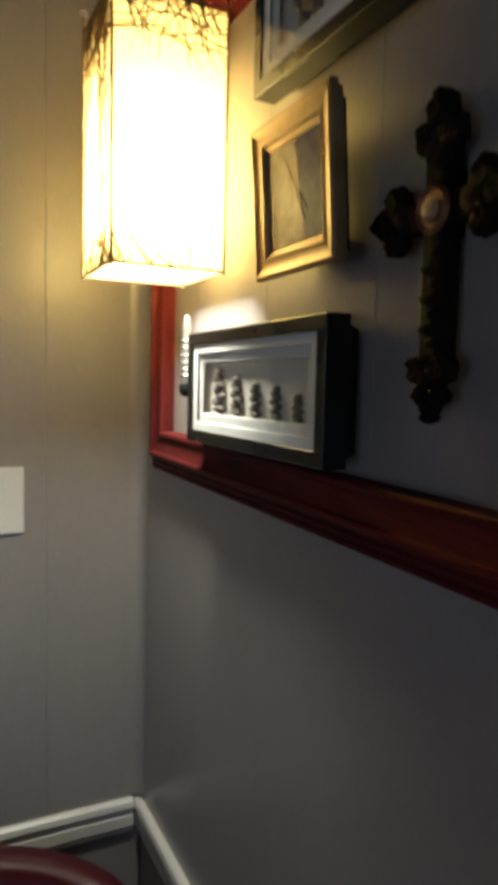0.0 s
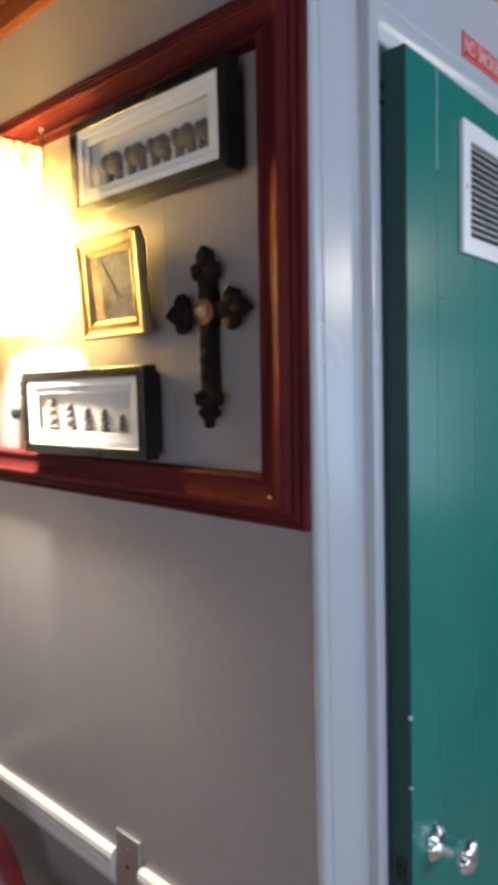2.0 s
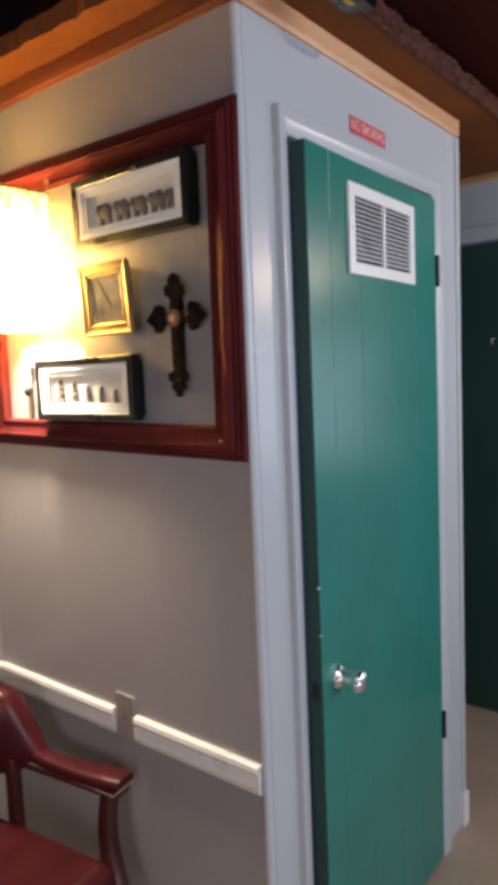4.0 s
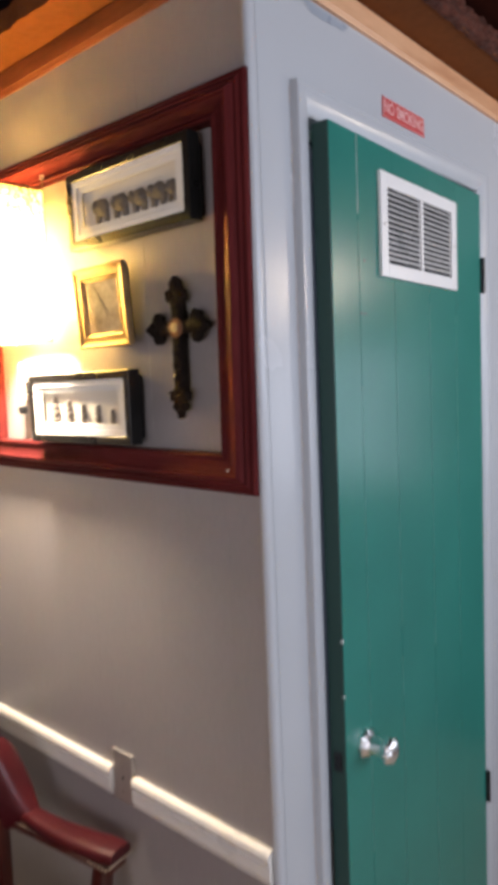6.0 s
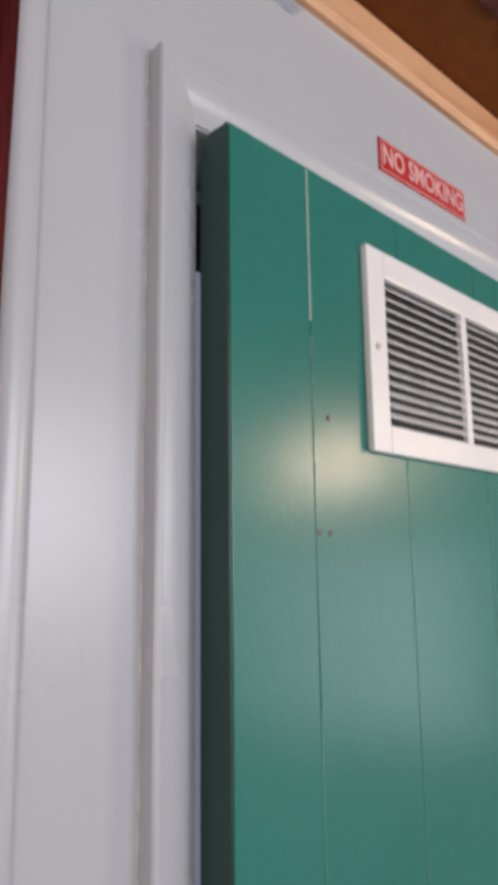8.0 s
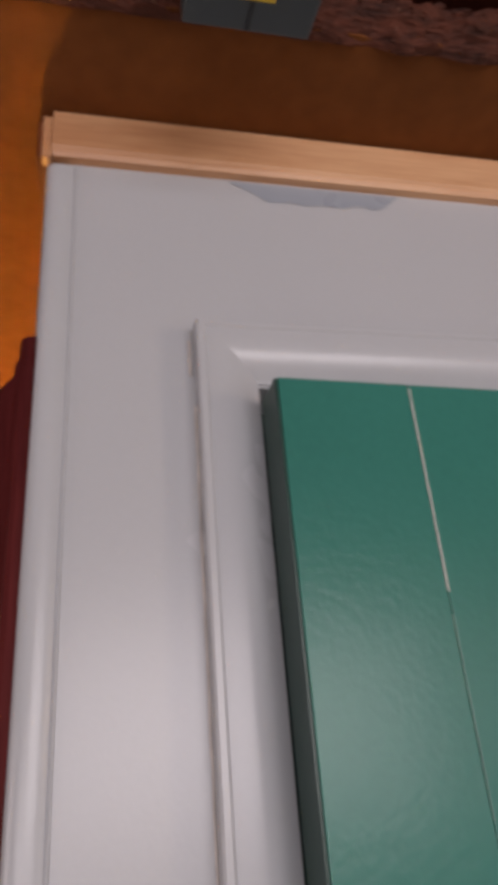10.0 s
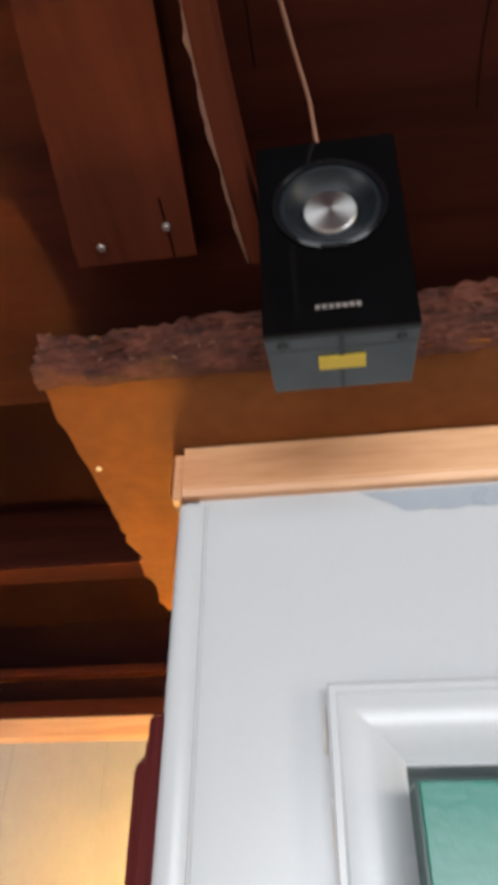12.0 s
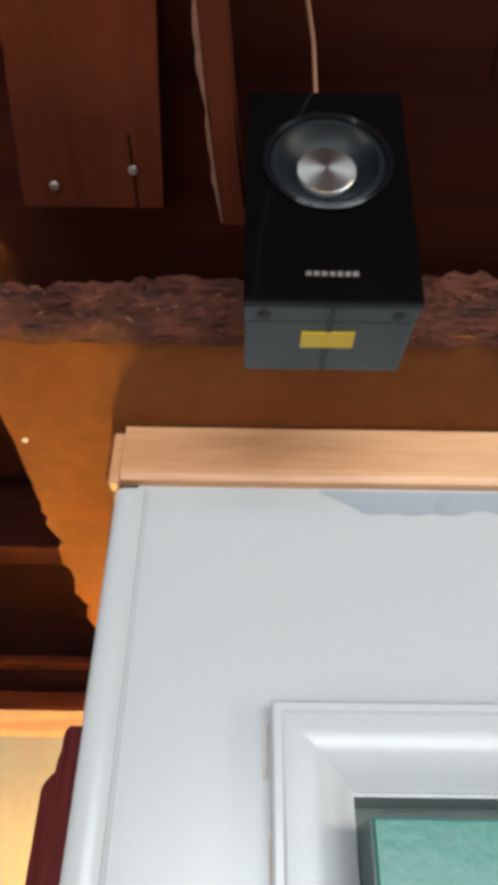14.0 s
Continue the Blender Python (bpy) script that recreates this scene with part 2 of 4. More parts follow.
def clear_glass(name):
    """Thin picture glass: mostly clear, with a mirror gloss."""
    m = bpy.data.materials.new(name)
    m.use_nodes = True
    nt = m.node_tree
    nt.nodes.remove(nt.nodes["Principled BSDF"])
    t, g, mx, lw = (nt.nodes.new(k) for k in ("ShaderNodeBsdfTransparent", "ShaderNodeBsdfGlossy", "ShaderNodeMixShader", "ShaderNodeFresnel"))
    g.inputs["Roughness"].default_value = 0.02
    lw.inputs["IOR"].default_value = 1.5
    nt.links.new(lw.outputs[0], mx.inputs[0])
    nt.links.new(t.outputs[0], mx.inputs[1])
    nt.links.new(g.outputs[0], mx.inputs[2])
    nt.links.new(mx.outputs[0], nt.nodes["Material Output"].inputs["Surface"])
    return m


GLASS = clear_glass("picture_glass")


# ---- builders ----
def thing(name, at, label, category, group="", kind=""):
    ob = new(name)
    ob.empty_display_size = 0.05
    ob.location = at
    return tagged(ob, label, category, group, kind)


def link_mesh(name, bm, mat, smooth):
    me = bpy.data.meshes.new(name)
    if len(bm.faces) > 1:
        bmesh.ops.recalc_face_normals(bm, faces=bm.faces)
    if smooth is not None:
        for f in bm.faces:
            f.smooth = True
        for e in bm.edges:
            if len(e.link_faces) == 2:
                a, b = e.link_faces
                big, small = max(a.calc_area(), b.calc_area()), min(a.calc_area(), b.calc_area())
                turn = a.normal.angle(b.normal, 0.0)
                e.smooth = turn < radians(smooth) or (turn < radians(50) and smooth > 45)
                if turn > radians(8) and big > 12 * small:
                    e.smooth = False
    bm.to_mesh(me)
    bm.free()
    me.materials.append(mat)
    return new(name, me)


def part(name, bm, mat, parent, label="", smooth=24):
    ob = link_mesh(name, bm, mat, smooth)
    ob.parent = parent
    if parent.type == "EMPTY":
        ob.matrix_parent_inverse = Matrix.Translation(parent.location).inverted()
    return tagged(ob, label)


def solid(name, bm, mat, label, category="", kind="structure", smooth=24):
    return tagged(link_mesh(name, bm, mat, smooth), label, category, "", kind)


def box(x0, x1, y0, y1, z0, z1, bevel=0.0, m=None, seg=2):
    bm = bmesh.new()
    bmesh.ops.create_cube(bm, size=1)
    for v in bm.verts:
        v.co = Vector(((x0 + x1) / 2 + v.co.x * (x1 - x0), (y0 + y1) / 2 + v.co.y * (y1 - y0), (z0 + z1) / 2 + v.co.z * (z1 - z0)))
    if bevel:
        bmesh.ops.bevel(bm, geom=bm.edges[:], offset=bevel, segments=seg, profile=0.6, affect="EDGES")
    if m:
        bm.transform(m)
    return bm


def loft(rings, closed=False, cap=True):
    """A skin over rings of equal counts of points."""
    bm = bmesh.new()
    rows = [[bm.verts.new(p) for p in r] for r in rings]
    n = len(rows[0])
    pairs = list(zip(rows, rows[1:])) + ([(rows[-1], rows[0])] if closed else [])
    for a, b in pairs:
        for i in range(n):
            bm.faces.new((a[i], a[(i + 1) % n], b[(i + 1) % n], b[i]))
    if cap and not closed:
        bm.faces.new(rows[0][::-1])
        bm.faces.new(rows[-1])
    return bm


def tube(points, r, sides=8, taper=None):
    pts = [Vector(p) for p in points]
    rings = []
    for i, p in enumerate(pts):
        d = (pts[min(i + 1, len(pts) - 1)] - pts[max(i - 1, 0)]).normalized()
        u = d.cross(Vector((0.31, 0.17, 0.93))).normalized()
        w = d.cross(u)
        rad = r if taper is None else r * (1 + (taper - 1) * i / (len(pts) - 1))
        rings.append([p + rad * (math.cos(a) * u + math.sin(a) * w) for a in (2 * math.pi * k / sides for k in range(sides))])
    return loft(rings)


def turned(profile, m, sides=24):
    """A turned shape: profile of (radius, height) about the local z."""
    bm = loft([[Vector((max(r, 1e-4) * math.cos(2 * math.pi * k / sides), max(r, 1e-4) * math.sin(2 * math.pi * k / sides), h)) for k in range(sides)] for r, h in profile])
    bm.transform(m)
    return bm


def merge(*bms):
    out = bmesh.new()
    for b in bms:
        me = bpy.data.meshes.new("tmp")
        b.to_mesh(me)
        b.free()
        out.from_mesh(me)
        bpy.data.meshes.remove(me)
    return out


def pane(x, y0, y1, z0, z1):
    """A thin sheet that faces -x."""
    bm = bmesh.new()
    bm.faces.new([bm.verts.new(p) for p in ((x, y0, z0), (x, y0, z1), (x, y1, z1), (x, y1, z0))])
    return bm


def bar(profile, a, b, inward, out, cut=True):
    """One mitred bar of a frame from a to b (outer corners); profile of (distance inward, distance out of the wall)."""
    a, b, inward, out = Vector(a), Vector(b), Vector(inward), Vector(out)
    d = (b - a).normalized()
    k = 1 if cut else 0
    return loft([[a + d * p * k + inward * p + out * q for p, q in profile], [b - d * p * k + inward * p + out * q for p, q in profile]])


def wall_frame(parent, name, profile, y0, y1, z0, z1, x, mat_v, mat_h):
    """Four mitred bars against a wall that faces -x."""
    o = (-1, 0, 0)
    part(name, bar(profile, (x, y0, z0), (x, y0, z1), (0, 1, 0), o), mat_v, parent)
    part(name, bar(profile, (x, y1, z1), (x, y1, z0), (0, -1, 0), o), mat_v, parent)
    part(name, bar(profile, (x, y1, z0), (x, y0, z0), (0, 0, 1), o), mat_h, parent)
    part(name, bar(profile, (x, y0, z1), (x, y1, z1), (0, 0, -1), o), mat_h, parent)


# ---- large structure ----
solid("floor", box(-2.7, 2.0, -2.7, 1.15, -0.06, 0.0), FLOOR, "tan vinyl floor with faint stains")

# nook's east wall, faced with grooved panels
wall_east = solid("wall_east", box(0.0016, 0.10, 0.101, 1.10, 0, 2.299), GREY, "grey painted wall faced with grooved panels")
edges_b = [0.0035, 0.085, 0.279, 0.499, 0.72, 0.988]
for y0, y1 in zip(edges_b, edges_b[1:]):
    part("panel", box(0.0, 0.0115, y0 + 0.0001, y1 - 0.0001, 0.0, 2.299, 0.0003), GREY, wall_east)
# highlight along two panel joints near the lamp, painted as pale strips
for y in (0.279, 0.499):
    part("glint_line", box(-0.0005, 0.001, y - 0.0006, y + 0.0006, 1.44, 2.03), JOINT_GLINT, wall_east, "pale line painting the lamp's glint along a panel joint")
wall_north = solid("wall_north", box(-2.6, 0.0, 0.9916, 1.10, 0, 2.56), GREY, "grey painted end wall faced with grooved panels")
edges_a = [-2.45, -2.2, -1.95, -1.7, -1.45, -1.2, -1.0, -0.79, -0.585, -0.38, -0.179, -0.0005]
for x0, x1 in zip(edges_a, edges_a[1:]):
    part("panel", box(x0 + 0.0005, x1 - 0.0005, 0.99, 1.0015, 0.0, 2.34, 0.0008), GREY, wall_north)

# closet wall with the door opening
wall_closet = solid("wall_closet", box(0.0125, 0.155, 0, 0.10, 0, 2.299), BLUE, "pale blue-grey closet wall in semi-gloss paint")
part("pier", box(0.88, 1.08, 0, 0.10, 0, 2.299), BLUE, wall_closet)
part("header", box(0.155, 0.88, 0, 0.10, 2.047, 2.299), BLUE, wall_closet)
part("return_wall", box(1.0, 1.08, 0.10, 1.05, 0, 2.56), BLUE, wall_closet)


def paint_patch():
    """A thin irregular swath of bluer touch-up paint under the trim."""
    bm = bmesh.new()
    top, low = [], []
    for i in range(41):
        t = i / 40
        x = 0.146 + 0.155 * t
        top.append(bm.verts.new((x, -0.0006, 2.2495)))
        low.append(bm.verts.new((x, -0.0006, 2.2490 - 0.022 * min(1, 5 * t, 6 * (1 - t)) * (0.8 + 0.5 * noise.noise(Vector((x * 40, 0, 0)))))))
    for i in range(40):
        bm.faces.new((low[i], low[i + 1], top[i + 1], top[i]))
    return bm


part("paint_patch", paint_patch(), PATCH, wall_closet, "bluer touch-up paint under the trim")
solid("wall_alcove", box(1.08, 1.9, 1.05, 1.12, 0, 2.56), BLUE, "pale blue-grey wall closing the passage")
solid("wall_far", merge(box(1.86, 1.95, -2.6, -1.58, 0, 2.56), box(1.86, 1.95, -0.72, -0.55, 0, 2.56), box(1.86, 1.95, -1.58, -0.72, 0, 1.08), box(1.86, 1.95, -1.58, -0.72, 1.76, 2.56), box(1.86, 1.95, 0.34, 1.05, 0, 2.56), box(1.86, 1.95, -0.55, 0.34, 2.06, 2.56)), BLUE, "pale blue-grey far wall with a green door")
east_window = thing("window_3", (1.9, -1.15, 1.08), "white-framed window beside the far door", "window", kind="structure")
for y0, y1, z0, z1 in ((-1.58, -1.55, 1.08, 1.76), (-0.75, -0.72, 1.08, 1.76), (-1.55, -0.75, 1.08, 1.11), (-1.55, -0.75, 1.73, 1.76)):
    part("window_frame", box(1.88, 1.92, y0, y1, z0, z1, 0.003), WHITE, east_window)
wall_lamp = thing("wall_lamp", (1.86, -1.15, 1.94), "small warm wall lamp above the window", "lamp")
part("backplate", box(1.845, 1.8595, -1.23, -1.07, 1.94, 2.10, 0.004), STEEL, wall_lamp)
part("arm", tube([(1.845, -1.15, 2.07), (1.80, -1.15, 2.085)], 0.006), STEEL, wall_lamp)
solid("wall_west", merge(box(-2.7, -2.6, -2.6, -1.42, 0, 2.56), box(-2.7, -2.6, -0.08, 1.0, 0, 2.56), box(-2.7, -2.6, -1.42, -0.08, 0, 0.68), box(-2.7, -2.6, -1.42, -0.08, 1.92, 2.56)), ROOMWALL, "plain painted room wall with an opening added for fill light")
# unseen window, added only to frame the west fill light
added_window = thing("window_added_west", (-2.65, -0.75, 0.68), "unseen white-framed window added round the west fill light", "window", kind="structure")
for y0, y1, z0, z1 in ((-1.42, -1.37, 0.68, 1.92), (-0.13, -0.08, 0.68, 1.92), (-1.37, -0.13, 0.68, 0.73), (-1.37, -0.13, 1.87, 1.92)):
    part("window_frame", box(-2.68, -2.63, y0, y1, z0, z1, 0.004), WHITE, added_window)
solid("wall_south", merge(box(-2.6, -1.34, -2.7, -2.6, 0, 2.56), box(-0.26, 1.70, -2.7, -2.6, 0, 1.48), box(-0.26, 1.70, -2.7, -2.6, 2.38, 2.56), box(1.70, 1.9, -2.7, -2.6, 0, 2.56), box(-1.34, -0.26, -2.7, -2.6, 0, 0.82), box(-1.34, -0.26, -2.7, -2.6, 1.90, 2.56)), ROOMWALL, "plain painted wall with two white-framed windows")
window = thing("window_1", (-0.70, -2.65, 0.82), "wide white-framed window letting in daylight", "window", kind="structure")
for x0, x1, z0, z1 in ((-1.34, -1.29, 0.82, 1.90), (-0.31, -0.26, 0.82, 1.90), (-1.29, -0.31, 0.82, 0.87), (-1.29, -0.31, 1.85, 1.90), (-0.82, -0.78, 0.87, 1.85)):
    part("window_frame", box(x0, x1, -2.67, -2.62, z0, z1, 0.004), WHITE, window)
tall_window = thing("window_4", (0.72, -2.65, 1.48), "white-framed high window letting in daylight", "window", kind="structure")
for x0, x1, z0, z1 in ((-0.26, -0.22, 1.48, 2.38), (1.66, 1.70, 1.48, 2.38), (-0.22, 1.66, 1.48, 1.52), (-0.22, 1.66, 2.34, 2.38)):
    part("window_frame", box(x0, x1, -2.67, -2.62, z0, z1, 0.004), WHITE, tall_window)
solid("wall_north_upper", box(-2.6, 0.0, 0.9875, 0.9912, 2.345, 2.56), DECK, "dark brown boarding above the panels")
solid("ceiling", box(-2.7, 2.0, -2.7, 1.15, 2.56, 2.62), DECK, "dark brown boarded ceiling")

# ---- exposed timbers ----
def ragged(x0, x1, y0, y1, z0, z1, axis, amp, step=0.012, seed=0, m=None):
    """A board whose low edge along the given axis is uneven."""
    n = max(4, int((x1 - x0 if axis == "x" else y1 - y0) / step))
    rings = []
    for i in range(n + 1):
        t = i / n
        j = amp * (noise.noise(Vector((t * n * 0.45, seed, 0.3))) + 0.6 * noise.noise(Vector((t * n * 1.3, seed, 4.1))))
        if axis == "x":
            x = x0 + t * (x1 - x0)
            rings.append([(x, y0 + j, z0), (x, y1, z0), (x, y1, z1), (x, y0 + j * 0.6, z1)])
        else:
            y = y0 + t * (y1 - y0)
            rings.append([(x0 + j, y, z0), (x1, y, z0), (x1, y, z1), (x0 + j * 0.6, y, z1)])
    bm = loft([[Vector(p) for p in r] for r in rings])
    if m:
        bm.transform(m)
    return bm


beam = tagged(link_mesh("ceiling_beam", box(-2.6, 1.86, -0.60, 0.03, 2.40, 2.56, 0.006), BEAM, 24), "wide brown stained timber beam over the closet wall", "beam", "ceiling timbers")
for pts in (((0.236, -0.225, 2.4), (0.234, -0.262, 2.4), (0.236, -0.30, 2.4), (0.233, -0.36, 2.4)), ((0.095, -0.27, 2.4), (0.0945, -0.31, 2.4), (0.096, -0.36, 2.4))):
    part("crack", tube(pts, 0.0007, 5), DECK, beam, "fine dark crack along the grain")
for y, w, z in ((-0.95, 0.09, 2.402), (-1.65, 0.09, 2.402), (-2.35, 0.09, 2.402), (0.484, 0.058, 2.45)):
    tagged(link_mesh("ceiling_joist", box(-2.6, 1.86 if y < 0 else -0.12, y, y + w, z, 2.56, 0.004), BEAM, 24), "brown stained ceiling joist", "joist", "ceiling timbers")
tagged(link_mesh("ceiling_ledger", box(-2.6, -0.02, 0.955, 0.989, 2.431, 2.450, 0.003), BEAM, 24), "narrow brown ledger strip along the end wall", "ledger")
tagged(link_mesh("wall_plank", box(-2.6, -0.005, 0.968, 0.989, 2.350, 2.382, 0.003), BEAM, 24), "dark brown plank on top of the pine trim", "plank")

# soffit board over both walls, with a broken front edge
def soffit_outline():
    pts = []
    for i in range(141):
        x = 1.75 - i / 140 * 1.842
        pts.append((x, -0.109 + 0.006 * noise.noise(Vector((x * 30, 0, 0))) + 0.004 * noise.noise(Vector((x * 90, 3, 0)))))
    for i in range(1, 91):
        t = i / 90
        y = -0.109 + t * 1.094
        x = -0.092 - 0.012 * t
        pts.append((x + 0.008 * noise.noise(Vector((y * 25, 7, 0))) + 0.005 * noise.noise(Vector((y * 80, 9, 0))), y))
    return pts + [(0.35, 0.985), (0.35, 0.45), (1.75, 0.45)]


def soffit_mesh():
    pts = soffit_outline()
    bm = bmesh.new()
    low, top = [bm.verts.new((x, y, 2.3005)) for x, y in pts], [bm.verts.new((x, y, 2.343)) for x, y in pts]
    bm.faces.new(low)
    bm.faces.new(top[::-1])
    for i in range(len(pts)):
        k = (i + 1) % len(pts)
        bm.faces.new((low[i], top[i], top[k], low[k]))
    return bm


soffit = thing("soffit_board", (0.5, 0.1, 2.30), "wide brown painted soffit board with a chewed, broken front edge", "soffit board")
part("board", soffit_mesh(), SOFFIT, soffit, smooth=None)


def edge_point(x, t, seed):
    """A point of the broken face: x along the board, t from its foot to its top."""
    p = Vector((x * 15, t * 4.5, seed))
    d = 0.010 * noise.noise(p) + 0.007 * noise.noise(p * 2.3) + 0.005 * noise.noise(p * 5.1) + 0.0035 * noise.noise(Vector((x * 130, t * 14, seed)))
    d += 0.009 * math.exp(-((t - 0.66 - 0.10 * noise.noise(Vector((x * 12, 2, seed)))) / 0.06) ** 2)
    end = 0.010 * (1 - math.sin(math.pi * t)) ** 2
    step = min(1.0, max(0.0, (x - 0.005) / 0.012))
    z = 2.298 + (0.044 + 0.006 * step) * t + 0.004 * noise.noise(Vector((x * 35, 5, seed)))
    return Vector((x, -0.121 + 1.15 * d + end, z))


def broken_edge(x0, x1, seed):
    nx, nz = int((x1 - x0) / 0.0042), 16
    bm = bmesh.new()
    g = [[bm.verts.new(edge_point(x0 + (x1 - x0) * i / nx, k / nz, seed)) for k in range(nz + 1)] for i in range(nx + 1)]
    for a, b in zip(g, g[1:]):
        for k in range(nz):
            bm.faces.new((a[k], b[k], b[k + 1], a[k + 1]))
    back = [[bm.verts.new((r[0].co.x, -0.102, r[0].co.z)), bm.verts.new((r[-1].co.x, -0.102, r[-1].co.z))] for r in g]
    for a, b, c, d in zip(g, g[1:], back, back[1:]):
        bm.faces.new((a[0], c[0], d[0], b[0]))
        bm.faces.new((a[-1], b[-1], d[1], c[1]))
    return bm


part("pale_chip", turned([(0.0, 0.0), (0.0028, 0.0), (0.0022, 0.0012), (0.0, 0.0014)], pose(-0.083, 0.010, 2.2992), 8), DIRT, soffit, "pale chip in the paint")
part("broken_edge", broken_edge(-0.094, 1.74, 2.0), ROUGH, soffit, "splintered pale brown edge", smooth=60)

rng = random.Random(12)
flecks = []
for i in range(70):
    c = edge_point(-0.092 + 0.5 * rng.random() ** 1.6, rng.uniform(0.05, 0.95), 2.0)
    r = rng.uniform(0.0006, 0.0013)
    flecks.append(box(-r * 2.4, r * 2.4, -0.0006, 0.0012, -r * 0.4, r * 0.4, 0, Matrix.Translation(c) @ Matrix.Rotation(rng.uniform(-0.7, 0.7), 4, "Y")))
tagged(part("torn_fibre", merge(*flecks), FLECK, soffit, "pale torn splinters", smooth=None), kind="stuff")

plank = thing("nailed_plank", (0.0, -0.15, 2.38), "brown stained plank nailed under the ceiling beam", "plank", "ceiling timbers")
board = ragged(-0.060, 0.034, -1.62, -0.148, 2.380, 2.3995, "y", 0.0016, 0.009, 3)
for v in board.verts:
    v.co.x += (0.132 if v.co.x < 0 else 0.058) * min(-0.148 - v.co.y, 0.35)
part("board", board, BEAM_Y, plank, smooth=None)
for x, y in ((-0.036, -0.164), (0.017, -0.176), (-0.03, -0.92), (0.02, -0.90)):
    part("nail_head", turned([(0.0, -0.0018), (0.0026, -0.0016), (0.0034, 0.0), (0.002, 0.004)], pose(x, y, 2.3795), 12), NAIL, plank, "flat grey nail head")
part("split", box(0.0164, 0.0176, -0.20, -0.1485, 2.3792, 2.3808), DECK, plank, "dark split in the wood")
batten = thing("edge_batten", (0.08, -0.17, 2.36), "narrow brown batten with a torn edge", "batten", "ceiling timbers")


def bent(bm):
    """Bows the batten's free end sideways."""
    for v in bm.verts:
        v.co.x += 0.003 + 0.013 * max(0.0, (v.co.y + 0.36) / 0.21) ** 2
    return bm


part("board", bent(ragged(0.059, 0.074, -1.62, -0.150, 2.360, 2.3995, "y", 0.003, 0.012, 9)), BEAM_Y, batten, smooth=None)
part("torn_edge", bent(ragged(0.0572, 0.0594, -1.62, -0.152, 2.3592, 2.3632, "y", 0.0026, 0.006, 21)), FLECK, batten, "pale torn fibres", smooth=None)

# ---- trims ----
TRIM = [(0, 0), (0, 0.0110), (0.002, 0.0125), (0.039, 0.0125), (0.0415, 0.0105), (0.0440, 0.0100), (0.047, 0.0080), (0.047, 0)]
def strip(profile, a, b, inward, out):
    return bar(profile, a, b, inward, out, cut=False)


solid("trim_closet", strip(TRIM, (0.0005, 0, 2.299), (1.072, 0, 2.297), (0, 0, -1), (0, -1, 0)), PINE, "clear pine trim strip along the top of the wall", "trim")
solid("trim_return", box(-0.0075, 0.0, -0.0105, 0.0, 2.2475, 2.2925, 0.0008), PINE, "short pale pine return piece at the corner", "trim")
solid("trim_east", strip(TRIM, (0, 0.0005, 2.299), (0, 0.988, 2.299), (0, 0, -1), (-1, 0, 0)), STAINED, "dark orange stained trim strip along the top of the wall", "trim")
solid("trim_north", strip(TRIM, (-2.6, 0.99, 2.349), (-0.013, 0.99, 2.349), (0, 0, -1), (0, -1, 0)), PINE, "clear pine trim strip along the top of the wall", "trim")
solid("trim_far", strip(TRIM, (1.86, -2.6, 2.345), (1.86, 1.05, 2.345), (0, 0, -1), (-1, 0, 0)), PINE_Y, "clear pine trim strip along the far wall", "trim")
guard = [(0.021, 0.0005), (0.021, -0.0016), (0.0195, -0.0026), (0.018, -0.0014), (0.0165, -0.0030), (0.009, -0.0046), (0.003, -0.0042), (-0.0012, -0.0022), (-0.0036, 0.0016), (-0.0042, 0.0060), (-0.0032, 0.0088), (0.0, 0.0092), (0.0, 0.0005)]
solid("trim_corner", loft([[Vector((x, y, z)) for x, y in guard] for z in (0.0, 2.2472)]), BLUE, "pale blue-grey rounded corner guard strip", "trim", smooth=60)
solid("trim_corner_far", box(1.058, 1.086, -0.006, 0.02, 0.0, 2.249, 0.0024), BLUE, "pale blue-grey corner guard strip", "trim")
cove = [[Vector((-0.0005 - 0.028 * (1 - math.sin(a)), 0.9895 - 0.028 * (1 - math.cos(a)), z)) for a in (math.pi / 2 * k / 6 for k in range(7))] + [Vector((-0.0005, 0.9895, z))] for z in (0.749, 2.28)]
solid("trim_inner_corner", loft(cove), GREY, "grey painted cove strip in the inner corner", "trim")

RAIL = [(0, 0), (0, 0.008), (0.004, 0.014), (0.014, 0.016), (0.024, 0.013), (0.028, 0.010), (0.032, 0.013), (0.052, 0.013), (0.058, 0.010), (0.066, 0.008), (0.066, 0)]
solid("trim_rail_east", merge(strip(RAIL, (0, 0.012, 0.743), (0, 0.394, 0.743), (0, 0, -1), (-1, 0, 0)), strip(RAIL, (0, 0.470, 0.743), (0, 0.989, 0.743), (0, 0, -1), (-1, 0, 0))), WHITE, "white moulded chair rail, cut for the outlet", "chair rail")
solid("trim_rail_north", strip(RAIL, (-2.6, 0.99, 0.748), (-0.0165, 0.99, 0.743), (0, 0, -1), (0, -1, 0)), WHITE, "white moulded chair rail on the end wall", "chair rail")
solid("baseboard", box(1.056, 1.094, -0.014, 0.5, 0, 0.115, 0.004), WHITE, "short white baseboard block at the corner", "baseboard")

# door casing
CASE = [(0, 0), (0, 0.0155), (0.0015, 0.0175), (0.0055, 0.0175), (0.0075, 0.0155), (0.014, 0.0160), (0.022, 0.0155), (0.030, 0.0130), (0.038, 0.0080), (0.044, 0.0035), (0.046, 0.003), (0.046, 0)]
casing = thing("door_casing", (0.52, 0, 0), "pale blue-grey moulded door casing with mitred corners", "door casing", kind="structure")
